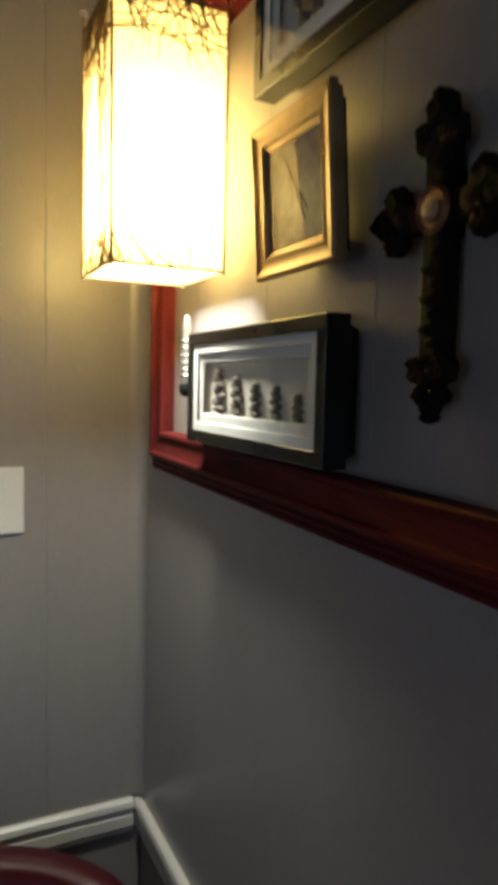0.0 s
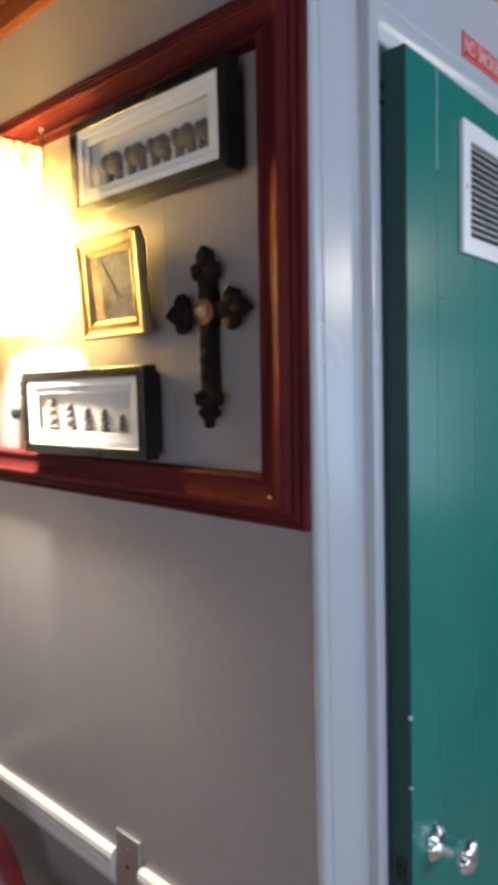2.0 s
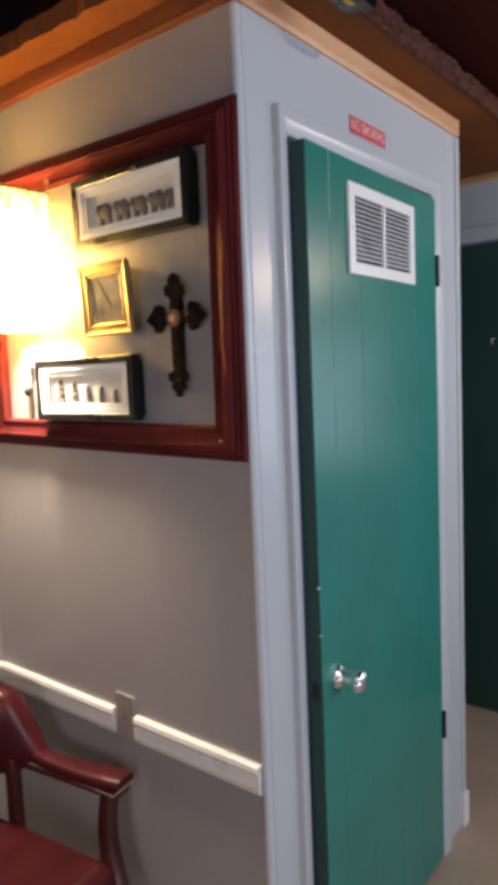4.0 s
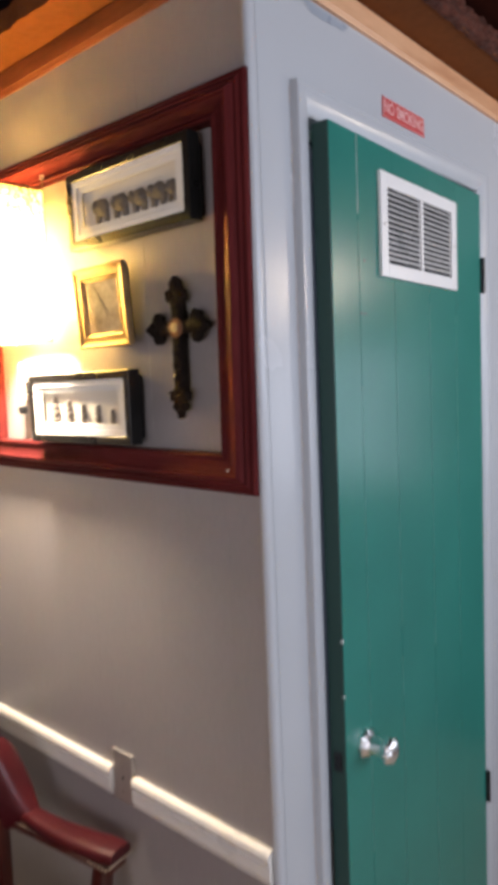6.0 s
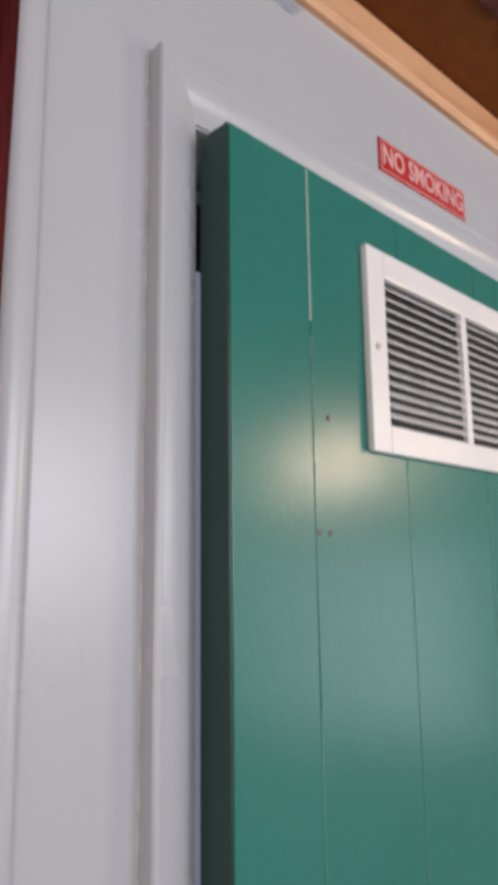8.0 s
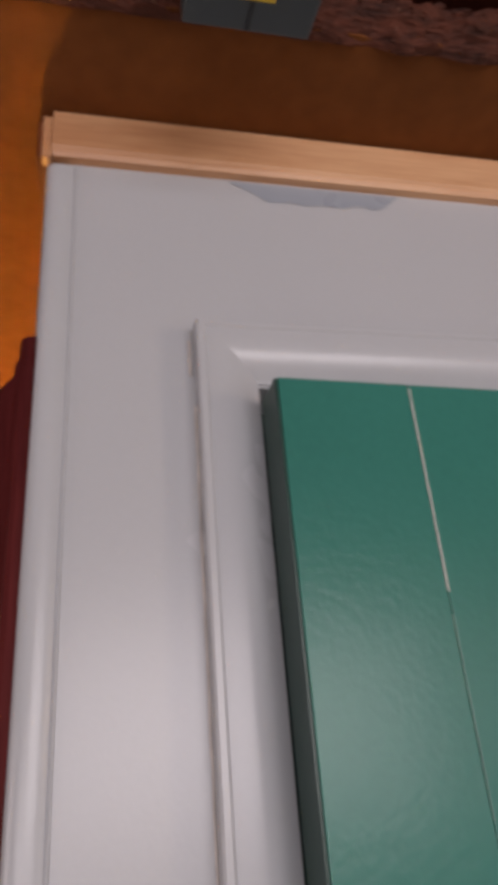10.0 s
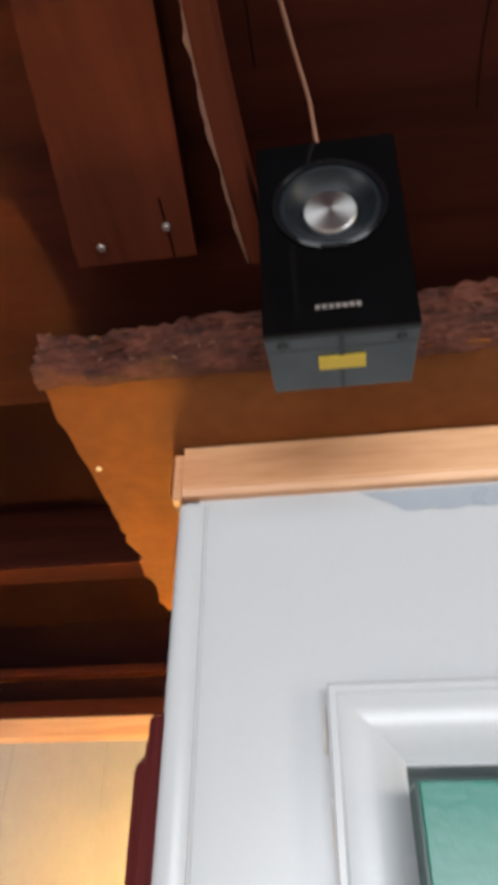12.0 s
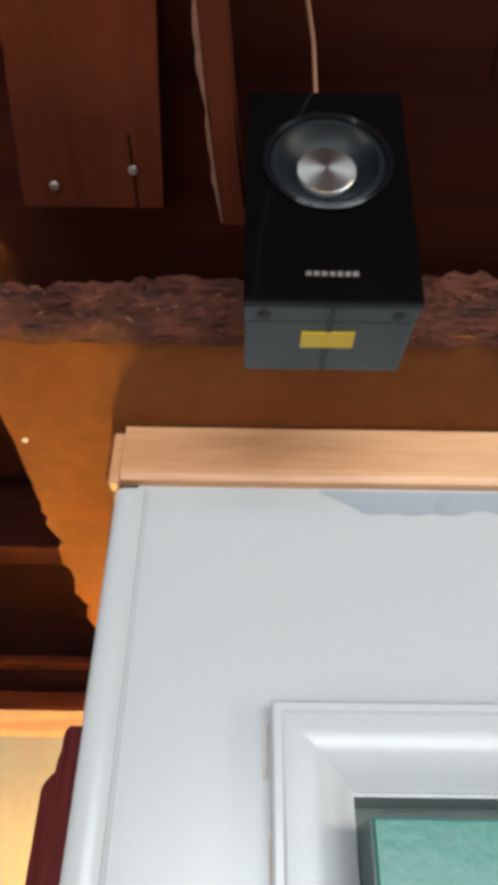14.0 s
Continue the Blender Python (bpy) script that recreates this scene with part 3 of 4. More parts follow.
part("casing_side", bar(CASE, (0.109, 0, -0.06), (0.109, 0, 2.095), (1, 0, 0), (0, -1, 0)), BLUE, casing)
part("casing_side", bar(CASE, (0.928, 0, 2.095), (0.928, 0, -0.06), (-1, 0, 0), (0, -1, 0)), BLUE, casing)
part("casing_head", bar(CASE, (0.109, 0, 2.095), (0.928, 0, 2.095), (0, 0, -1), (0, -1, 0)), BLUE, casing)

def caulk(x, z0, z1, r, seed):
    """An uneven bead of filler down the wall."""
    n = max(6, int((z1 - z0) / 0.012))
    pts = [(x + 0.0007 * noise.noise(Vector((k * 0.6, seed, 0))), -0.0002, z0 + (z1 - z0) * k / n) for k in range(n + 1)]
    bm = tube(pts, r, 6)
    for v in bm.verts:
        v.co.x += 0.0005 * noise.noise(Vector((v.co.z * 130, seed, v.co.x * 900)))
    return bm


part("caulk_line", caulk(0.1083, 0.2, 2.03, 0.0008, 3), CAULK, casing, "uneven pale caulk beside the casing")
part("caulk_line", caulk(0.1060, 2.055, 2.085, 0.0012, 8), CAULK, casing, "uneven pale caulk beside the casing")

# ---- closet door, a little proud of its casing ----
DOORM = Matrix.Translation((0.874, -0.0145, 0)) @ Matrix.Rotation(radians(2.3), 4, "Z")
# dark strips added behind the leaf so the door gap stays shaded
solid("gap_shade_strip", merge(box(0.155, 0.176, 0.040, 0.052, 0, 2.047), box(0.859, 0.88, 0.040, 0.052, 0, 2.047), box(0.176, 0.859, 0.040, 0.052, 2.026, 2.047)), GREEN_SHADED, "dark strip added to shade the gap inside the door frame", "door stop")
door = thing("door_1", (0.874, -0.0145, 0.012), "green gloss-painted plank door with a white vent, slightly ajar", "door", kind="structure")
grooves = [-0.7165, -0.621, -0.478, -0.312, -0.162, 0.0]
for a, b in zip(grooves, grooves[1:]):
    part("plank", box(a + 0.0003, b - 0.0003, 0.0, 0.034, 0.014, 2.031, 0.0009, DOORM), GREEN, door)
part("door_core", box(-0.7157, -0.0005, 0.0012, 0.0335, 0.015, 2.0302, 0, DOORM), GREEN, door)
for z0, z1 in ((1.785, 1.873), (0.405, 0.490)):
    h = part("hinge", merge(box(-0.004, 0.012, -0.003, 0.002, z0, z1, 0.001, DOORM), turned([(0.0, z0 - 0.003), (0.005, z0), (0.005, z1), (0.0, z1 + 0.003)], DOORM @ pose(0.004, -0.006, 0), 12)), HINGE, door, "dark steel butt hinge")
# thin strip that paints shade onto the door's unlit left edge
part("door_edge_shade", box(-0.7185, -0.7162, 0.0008, 0.0338, 0.0145, 2.0307, 0.0006, DOORM), GREEN_SHADED, door, "dark strip carrying the shade of the worn door edge")
for x, z0, z1, mat in ((-0.621, 1.885, 2.028, DIRT), (-0.621, 1.76, 1.87, WORN), (-0.621, 0.62, 1.56, WORN), (-0.478, 1.05, 1.765, WORN), (-0.478, 0.35, 0.98, WORN), (-0.312, 0.95, 1.74, WORN), (-0.312, 0.3, 0.82, WORN), (-0.162, 0.9, 1.72, WORN)):
    part("worn_groove_edge", box(x + 0.0001, x + 0.0010, -0.0002, 0.0008, z0, z1, 0, DOORM), mat, door, "pale worn groove edge")
part("latch_plate", box(-0.7195, -0.7183, 0.008, 0.026, 0.83, 0.87, 0.0005, DOORM), HINGE, door, "dark latch plate on the door edge")
part("latch_bolt", box(-0.721, -0.719, 0.011, 0.023, 0.843, 0.857, 0.002, DOORM), HINGE, door)
for z, w in ((1.085, 0.004), (0.98, 0.002)):
    part("paint_chip", box(-0.7190, -0.7145, -0.0008, 0.004, z, z + w * 1.6, 0.0004, DOORM), DIRT, door, "pale chip in the paint")
for x, z in ((-0.602, 1.70), (-0.617, 1.70), (-0.60, 1.80)):
    part("old_screw_hole", turned([(0.0, -0.0008), (0.0025, -0.0006), (0.0028, 0.001)], DOORM @ pose(x, 0, z, 90) @ pose(0, 0, 0, 180), 10), HINGE, door, "filled screw hole")
# fluted chrome knob on a fluted rose
def knob():
    sides, rings = 48, []
    for r, hgt, fl in ((0.002, 0.000, 0), (0.026, 0.000, 0.10), (0.026, 0.006, 0.10), (0.020, 0.011, 0.08), (0.0165, 0.015, 0.03), (0.0172, 0.022, 0), (0.0160, 0.034, 0), (0.0165, 0.041, 0.03), (0.0215, 0.046, 0.10), (0.0245, 0.053, 0.12), (0.0215, 0.061, 0.10), (0.013, 0.066, 0.05), (0.001, 0.0675, 0)):
        rings.append([Vector((r * (1 + fl * math.cos(8 * a)) * math.cos(a), r * (1 + fl * math.cos(8 * a)) * math.sin(a), hgt)) for a in (2 * math.pi * k / sides for k in range(sides))])
    bm = loft(rings)
    bm.transform(DOORM @ pose(-0.645, -0.0005, 0.861, 90))
    return bm


part("door_knob", knob(), CHROME, door, "fluted chrome door knob", smooth=50)

# white vent grille screwed to the door
vent = thing("vent_grille", (0.515, -0.03, 1.776), "white enamelled return-air grille with two banks of louvres", "vent")
VM = DOORM @ Matrix.Translation((-0.544, -0.0005, 1.776))
VW, VH, VB = 0.372, 0.204, 0.029
for x0, x1, z0, z1 in ((0, VB, 0, VH), (VW - VB, VW, 0, VH), (VB, VW - VB, 0, VB * 0.95), (VB, VW - VB, VH - VB * 0.95, VH), (VW / 2 - 0.006, VW / 2 + 0.006, VB * 0.95, VH - VB * 0.95)):
    part("grille_frame", box(x0, x1, -0.008, 0, z0, z1, 0.0018, VM), VENTWHITE, vent)
# thin dark sheet on the door in place of a deep, unlit duct
part("duct_shade_sheet", box(VB, VW - VB, -0.0012, -0.0002, VB * 0.9, VH - VB * 0.9, 0, VM), VOID, vent, "dark sheet standing for the unlit duct behind the louvres")
for cx0, cx1 in ((VB + 0.0005, VW / 2 - 0.0065), (VW / 2 + 0.0065, VW - VB - 0.0005)):
    for i in range(13):
        z = VB + 0.006 + i * (VH - 2 * VB - 0.006) / 13
        sl = box(cx0, cx1, -0.0062, 0.0062, -0.0006, 0.0006, 0, VM @ pose(0, -0.0056, z + 0.003, 38))
        part("louvre", sl, VENTWHITE, vent, smooth=None)
for x in (0.012, VW - 0.012):
    part("screw", turned([(0.0, 0.0), (0.004, 0.0), (0.0036, 0.0012), (0.0, 0.0016)], VM @ pose(x, -0.008, VH / 2, 90), 12), STEEL, vent)

# ---- no smoking sign ----
sign = thing("no_smoking_sign", (0.51, 0, 2.115), "red no smoking sign with pale lettering", "sign")
SM = Matrix.Translation((0.510, -0.0004, 2.1335)) @ Matrix.Rotation(radians(0.5), 4, "Y")
part("sign_plate", box(-0.091, 0.091, -0.0016, 0, -0.0205, 0.0205, 0.0004, SM), SIGNRED, sign)
for x0, x1, z0, z1 in ((-0.088, 0.088, 0.0175, 0.0187), (-0.088, 0.088, -0.0187, -0.0175), (-0.088, -0.0868, -0.0187, 0.0187), (0.0868, 0.088, -0.0187, 0.0187)):
    part("border_line", box(x0, x1, -0.0021, -0.0016, z0, z1, 0, SM), SIGNTEXT, sign)
curve = bpy.data.curves.new("lettering", "FONT")
curve.body, curve.size, curve.align_x, curve.align_y, curve.extrude = "NO SMOKING", 0.0345, "CENTER", "CENTER", 0.0003
curve.offset = 0.0007
curve.materials.append(SIGNTEXT)
lettering = new("lettering", curve)
lettering.parent = sign
lettering.matrix_parent_inverse = Matrix.Translation(sign.location).inverted()
lettering.matrix_basis = SM @ pose(0, -0.0022, 0, 90) @ Matrix.Diagonal((0.78, 1.0, 1, 1))

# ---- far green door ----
door_far = thing("door_2", (1.88, -0.1, 0), "green door in the far wall, shade put into its dark colour", "door", kind="structure")
# the leaf's shade lies in its darkened green
part("door_leaf", box(1.875, 1.91, -0.545, 0.335, 0.01, 2.055, 0.002), GREEN_SHADED, door_far)
part("door_hook", tube([(1.875, 0.159, 1.655), (1.855, 0.159, 1.652), (1.85, 0.159, 1.64), (1.855, 0.159, 1.632)], 0.004), STEEL, door_far, "small steel hook")
solid("trim_far_door", merge(box(1.845, 1.8595, -0.60, 0.39, 2.0605, 2.12, 0.003), box(1.845, 1.8595, 0.3405, 0.39, 0, 2.0595, 0.003), box(1.845, 1.8595, -0.60, -0.5505, 0, 2.0595, 0.003)), BLUE, "pale blue-grey casing of the far door", "door casing")

# ---- big empty mahogany frame on the panelled wall ----
BIG = [(0, 0.0), (0, 0.0088), (0.002, 0.012), (0.006, 0.0136), (0.009, 0.0116), (0.012, 0.0152), (0.016, 0.0176), (0.0195, 0.016), (0.0225, 0.0208), (0.027, 0.0264), (0.0305, 0.0284), (0.0335, 0.0276), (0.0355, 0.024), (0.041, 0.0212), (0.05, 0.0196), (0.059, 0.02), (0.0625, 0.0228), (0.0665, 0.0228), (0.069, 0.0208), (0.07, 0.0)]
big = thing("empty_picture_frame", (0, 0.009, 1.384), "large empty red mahogany moulded frame hung round small pictures", "picture frame")
wall_frame(big, "frame_bar", BIG, 0.009, 0.897, 1.384, 2.083, -0.0006, MAHOGANY, MAHOGANY_H)
for y, z in ((0.0605, 1.4245),):
    part("paint_chip", box(-0.0240, -0.0205, y, y + 0.005, z, z + 0.003, 0.0004), DIRT, big, "pale chip in the varnish")
big.rotation_euler.x = radians(0.8)


# ---- shadow boxes ----
def blob(m, seed, squash=(1, 1, 1), rough=0.22):
    bm = bmesh.new()
    bmesh.ops.create_icosphere(bm, subdivisions=3, radius=1)
    for v in bm.verts:
        v.co *= 1 + rough * noise.noise(v.co * 2.1 + Vector((seed, 0, 0)))
        v.co = Vector((v.co.x * squash[0], v.co.y * squash[1], v.co.z * squash[2]))
    bm.transform(m)
    return bm


def shadow_box(y0, y1, z0, z1, label, depth=0.046):
    """Deep black box frame on the east wall; y0 is the end nearest the closet."""
    ob = thing("shadow_box", (0, (y0 + y1) / 2, z0), label, "shadow box", "shadow boxes in the frame")
    prof = [(0.0135, 0), (0.0070, 0.017), (0, 0.019), (0, depth - 0.001), (0.0012, depth), (0.0153, depth), (0.0163, depth - 0.001), (0.0163, 0)]
    wall_frame(ob, "frame_bar", prof, y0, y1, z0, z1, -0.0006, BLACK, BLACK)
    iy0, iy1, iz0, iz1 = y0 + 0.0164, y1 - 0.0164, z0 + 0.0152, z1 - 0.0152
    part("back_board", box(-0.030, -0.002, iy0, iy1, iz0, iz1), BACKING, ob)
    w = 0.0
    for x, wid in ((0.0425, 0.013), (0.0385, 0.0125)):
        prof2 = [(0, 0), (0, 0.0016), (wid - 0.001, 0.0016), (wid, 0.0004), (wid, 0)]
        o = (-1, 0, 0)
        a0, a1, b0, b1 = iy0 + w, iy1 - w, iz0 + w, iz1 - w
        part("mat", merge(bar(prof2, (-x, a0, b0), (-x, a0, b1), (0, 1, 0), o), bar(prof2, (-x, a1, b1), (-x, a1, b0), (0, -1, 0), o), bar(prof2, (-x, a1, b0), (-x, a0, b0), (0, 0, 1), o), bar(prof2, (-x, a0, b1), (-x, a1, b1), (0, 0, -1), o)), MAT, ob, "white bevelled mat card")
        w += 0.0122
    gl = part("glass", pane(-0.0452, iy0 - 0.001, iy1 + 0.001, iz0 - 0.001, iz1 + 0.001), GLASS, ob, "clear picture glass")
    gl.visible_shadow = False
    return ob, iy0 + 0.0255, iy1 - 0.0255, iz0 + 0.0245, iz1 - 0.0245


low_box, a0, a1, b0, b1 = shadow_box(0.290, 0.642, 1.466, 1.612, "black shadow box holding five carved shapes of falling height")
for i, (f, hgt) in enumerate(((0.86, 0.056), (0.665, 0.047), (0.47, 0.039), (0.285, 0.036), (0.105, 0.028))):
    y, side = a0 + f * (a1 - a0), 0.11 * hgt
    rows = ((0.10, 0.0, 0.30), (0.26, 1.0, 0.22), (0.40, -0.5, 0.25), (0.54, 1.2, 0.17), (0.66, -0.3, 0.20), (0.80, 0.6, 0.19), (0.93, -0.2, 0.12))
    carved = merge(*(blob(pose(-0.0325, y + k * side, b0 + 0.001 + hgt * q), i + 9 * q, (0.0055, hgt * r, hgt * 0.10), 0.3) for q, k, r in rows))
    part("carved_shape", carved, FIGURE, low_box, "grey carved resin shape", smooth=60)
top_box, a0, a1, b0, b1 = shadow_box(0.100, 0.454, 1.856, 2.003, "black shadow box holding a row of rounded dark shapes")
for i, f in enumerate((0.80, 0.585, 0.385, 0.19, 0.05)):
    y, hgt = a0 + f * (a1 - a0), (0.050, 0.047, 0.045, 0.045, 0.042)[i]
    wdt = 0.0205 if i < 4 else 0.011
    carved = merge(blob(pose(-0.032, y, b0 + 0.001 + hgt * 0.60), i + 31, (0.007, wdt, hgt * 0.36)), blob(pose(-0.032, y + wdt * 0.62, b0 + 0.001 + hgt * 0.26), i + 37, (0.005, wdt * 0.40, hgt * 0.36)), blob(pose(-0.032, y - wdt * 0.62, b0 + 0.001 + hgt * 0.26), i + 41, (0.005, wdt * 0.40, hgt * 0.36)), blob(pose(-0.034, y + wdt * 0.95, b0 + 0.002 + hgt * 0.66), i + 47, (0.006, wdt * 0.42, hgt * 0.26)))
    part("carved_shape", carved, FIGURE, top_box, "dark grey carved resin shape", smooth=60)

# ---- small gilt picture, leaning slightly ----
gilt = thing("gilt_picture", (-0.030, 0.358, 1.658), "small square gilt-framed sepia print under glass", "picture")
GP = [(0.004, 0), (0.004, 0.006), (0, 0.008), (0, 0.0150), (0.0015, 0.0168), (0.004, 0.0172), (0.006, 0.0160), (0.009, 0.0148), (0.015, 0.0140), (0.0185, 0.0150), (0.021, 0.0148), (0.0235, 0.0120), (0.0265, 0.0108), (0.0285, 0.0095), (0.0285, 0)]
wall_frame(gilt, "frame_bar", GP, 0.279, 0.437, 1.658, 1.815, -0.030, GOLD, GOLD)
# black board puts the frame's side shade and wall shadow into colour
part("side_shade_panel", box(-0.0295, -0.022, 0.290, 0.426, 1.669, 1.804, 0.001), BLACK, gilt, "black board standing for the frame's shaded side")
part("liner", box(-0.0378, -0.0305, 0.306, 0.410, 1.685, 1.788), GOLD_IN, gilt, "dull gold liner")
part("print", box(-0.0386, -0.0379, 0.3085, 0.4075, 1.6875, 1.7855), PRINT, gilt, "faded sepia print")
for pts in (((0.378, 1.775), (0.362, 1.748), (0.345, 1.728), (0.336, 1.715)), ((0.358, 1.744), (0.350, 1.722), (0.340, 1.706))):
    part("drawn_branch", tube([(-0.03845, y, z) for y, z in pts], 0.0012, 6, 0.5), INK, gilt, "brown inked branch")
gl = part("glass", pane(-0.0398, 0.3080, 0.4080, 1.687, 1.786), GLASS, gilt, "clear picture glass")
gl.visible_shadow = False
part("hanger", box(-0.0225, -0.0006, 0.34, 0.37, 1.668, 1.690, 0.001), HINGE, gilt)
gilt.rotation_euler.y = radians(-4.0)


# ---- ornate cross: one cast body with a medallion ----
cross = thing("ornate_cross", (0, 0.174, 1.521), "dark bronze ornate wall cross with a round copper medallion", "cross")
C = Vector((0, 0.174, 1.681))
part("upright", box(-0.026, -0.006, C.y - 0.0115, C.y + 0.0115, 1.549, 1.737, 0.003), IRON, cross, smooth=60)
part("crossbar", box(-0.0255, -0.0065, C.y - 0.045, C.y + 0.045, C.z - 0.012, C.z + 0.012, 0.003), IRON, cross, smooth=60)
part("wall_mount", box(-0.0065, -0.0005, C.y - 0.008, C.y + 0.008, C.z - 0.02, C.z + 0.03), IRON, cross)


def cast_leaf(dy, dz, r):
    part("leaf", blob(pose(-0.020, C.y + dy, C.z + dz), dy * 90 + dz * 50, (0.010, r, r), 0.24), IRON, cross, smooth=60)


for dy, dz, r in ((0, 0.073, 0.017), (-0.013, 0.056, 0.014), (0.013, 0.056, 0.014), (0, 0.046, 0.015), (0, 0.086, 0.006)):
    cast_leaf(dy, dz, r)
for side in (-1, 1):
    for dy, dz, r in ((0.062, 0, 0.015), (0.050, 0.015, 0.0145), (0.050, -0.015, 0.0145), (0.042, 0, 0.015), (0.076, 0, 0.006)):
        cast_leaf(side * dy, dz, r)
for dy, dz, r in ((-0.014, -0.122, 0.0125), (0.014, -0.122, 0.0125), (0, -0.130, 0.013), (-0.010, -0.142, 0.009), (0.010, -0.142, 0.009), (0, -0.152, 0.008), (0, -0.160, 0.005)):
    cast_leaf(dy, dz, r)
for i in range(9):
    part("bead", blob(pose(-0.026, C.y + (0.004 if i % 2 else -0.004), 1.648 - i * 0.0115), i * 3.0, (0.0040, 0.0068, 0.0045), 0.3), IRON, cross, smooth=60)
for dy, dz in ((-0.014, -0.122), (0.014, -0.122), (0.013, 0.058), (-0.013, 0.058), (0.05, 0.014), (-0.05, 0.014), (0.05, -0.014), (-0.05, -0.014), (0, 0.074), (0.064, 0), (-0.064, 0)):
    ring = [(-0.0292, C.y + dy + 0.0075 * math.cos(a), C.z + dz + 0.0075 * math.sin(a)) for a in (0.4 + 5.0 * k / 12 for k in range(13))]
    part("scroll", tube(ring, 0.0020, 6), IRON, cross, smooth=60)
CM = pose(-0.0235, 0.174, 1.681, 0, -90, 0) @ Matrix.Diagonal((0.86, 0.86, 0.8, 1))
med = part("medallion", turned([(0.0, 0.0), (0.020, 0.0), (0.022, 0.004), (0.0185, 0.008), (0.0165, 0.006), (0.0, 0.006)], CM, 32), COPPER, cross, "worn copper medallion")
part("cabochon", turned([(0.0, 0.005), (0.0105, 0.005), (0.0105, 0.008), (0.008, 0.0105), (0.004, 0.0115), (0.0, 0.0118)], CM, 24), IVORY, med, "ivory stone")

# ---- vine lamp on the wall ----
LX0, LX1, LY0, LY1, LZ0, LZ1 = -0.176, -0.031, 0.561, 0.708, 1.686, 2.0
lamp = thing("vine_lamp", (-0.1, 0.635, LZ0), "lit square paper lamp wrapped in dark vine twigs", "lamp")
part("shade", box(LX0, LX0 + 0.0008, LY0, LY1, LZ0, LZ1), PAPER, lamp, "cream paper side")
part("shade", box(LX1 - 0.0008, LX1, LY0, LY1, LZ0, LZ1), PAPER, lamp, "cream paper side")
part("shade", box(LX0 + 0.001, LX1 - 0.001, LY0, LY0 + 0.0008, LZ0, LZ1), PAPER, lamp, "cream paper side")
part("shade", box(LX0 + 0.001, LX1 - 0.001, LY1 - 0.0008, LY1, LZ0, LZ1), PAPER, lamp, "cream paper side")
for x, y in ((LX0, LY0), (LX1, LY0), (LX0, LY1), (LX1, LY1)):
    part("corner_post", tube([(x, y, LZ0 - 0.004), (x, y, LZ1 + 0.026)], 0.0018, 6), TWIG, lamp)
    part("loop", tube([(x + 0.004 * math.cos(a), y, LZ1 + 0.030 + 0.004 * math.sin(a)) for a in (2 * math.pi * k / 10 for k in range(11))], 0.0011, 6), STEEL, lamp)
for z in (LZ0, LZ1):
    part("wire_hoop", tube([(LX0, LY0, z), (LX1, LY0, z), (LX1, LY1, z), (LX0, LY1, z), (LX0, LY0, z)], 0.0016, 6), TWIG, lamp)
rng = random.Random(4)


def twigs(axis, at, lo, hi, n, strands=9):
    out = []
    for i in range(n):
        top = i % 3 != 2
        u = lo + rng.random() * (hi - lo)
        z = LZ1 + 0.004 if top else LZ0
        step = -1 if top else 1
        lean = rng.uniform(-1.3, 1.3)
        pts = []
        for k in range(rng.randint(4, 9) if top else rng.randint(3, 6)):
            p = min(hi, max(lo, u))
            pts.append((at, p, z) if axis == "x" else (p, at, z))
            z += step * 0.010
            lean *= 0.93
            u += lean * 0.009 + rng.uniform(-0.004, 0.004)
        out.append(tube(pts, rng.uniform(0.0008, 0.0014), 5, 0.5))
    for i in range(strands):
        u, z = lo + rng.random() * (hi - lo), LZ1
        pts = []
        while z > LZ0 + 0.01:
            pts.append((at, min(hi, max(lo, u)), z) if axis == "x" else (min(hi, max(lo, u)), at, z))
            z -= 0.016
            u += rng.uniform(-0.009, 0.009)
        if axis == "x":
            out.append(tube(pts, rng.uniform(0.0004, 0.0008), 5, 0.6))
    for i in range(7):
        z = LZ1 - 0.004 - rng.random() * 0.055
        pts = []
        for k in range(9):
            p = lo + (hi - lo) * k / 8
            pts.append((at, p, z) if axis == "x" else (p, at, z))
            z += rng.uniform(-0.008, 0.007)
        out.append(tube(pts, 0.0009, 5))
    return merge(*out)


for axis, at, lo, hi in (("x", LX0 - 0.0015, LY0, LY1), ("y", LY0 - 0.0015, LX0, LX1), ("x", LX1 + 0.0015, LY0, LY1)):
    tagged(part("twig_tangle", twigs(axis, at, lo, hi, 48, 9) if at > LX0 else twigs(axis, at, lo, hi, 80, 26), TWIG, lamp, "tangle of dark vine twigs"), kind="stuff")
part("bulb", turned([(0.0, 0.0), (0.014, 0.004), (0.024, 0.022), (0.026, 0.036), (0.020, 0.052), (0.013, 0.064), (0.013, 0.076), (0.0, 0.078)], pose(-0.1025, 0.635, 1.800) @ Matrix.Diagonal((1, 1, 1.6, 1)), 20), BULB, lamp, "lit bulb").visible_shadow = False
# unseen sheet added over the shade to soften light going up
part("top_diffuser", box(LX0 + 0.001, LX1 - 0.001, LY0 + 0.001, LY1 - 0.001, LZ1 - 0.004, LZ1 - 0.0032), PAPER, lamp, "unseen cream paper top added to soften the upward light")
part("socket", turned([(0.0, 0.0), (0.016, 0.0), (0.016, 0.04), (0.006, 0.05), (0.0, 0.05)], pose(-0.1025, 0.635, 1.924), 20), HINGE, lamp)
part("bracket", tube([(-0.1025, 0.635, 1.972), (-0.06, 0.635, 1.985), (-0.0006, 0.635, 1.985)], 0.005, 8), HINGE, lamp, "dark wall bracket")

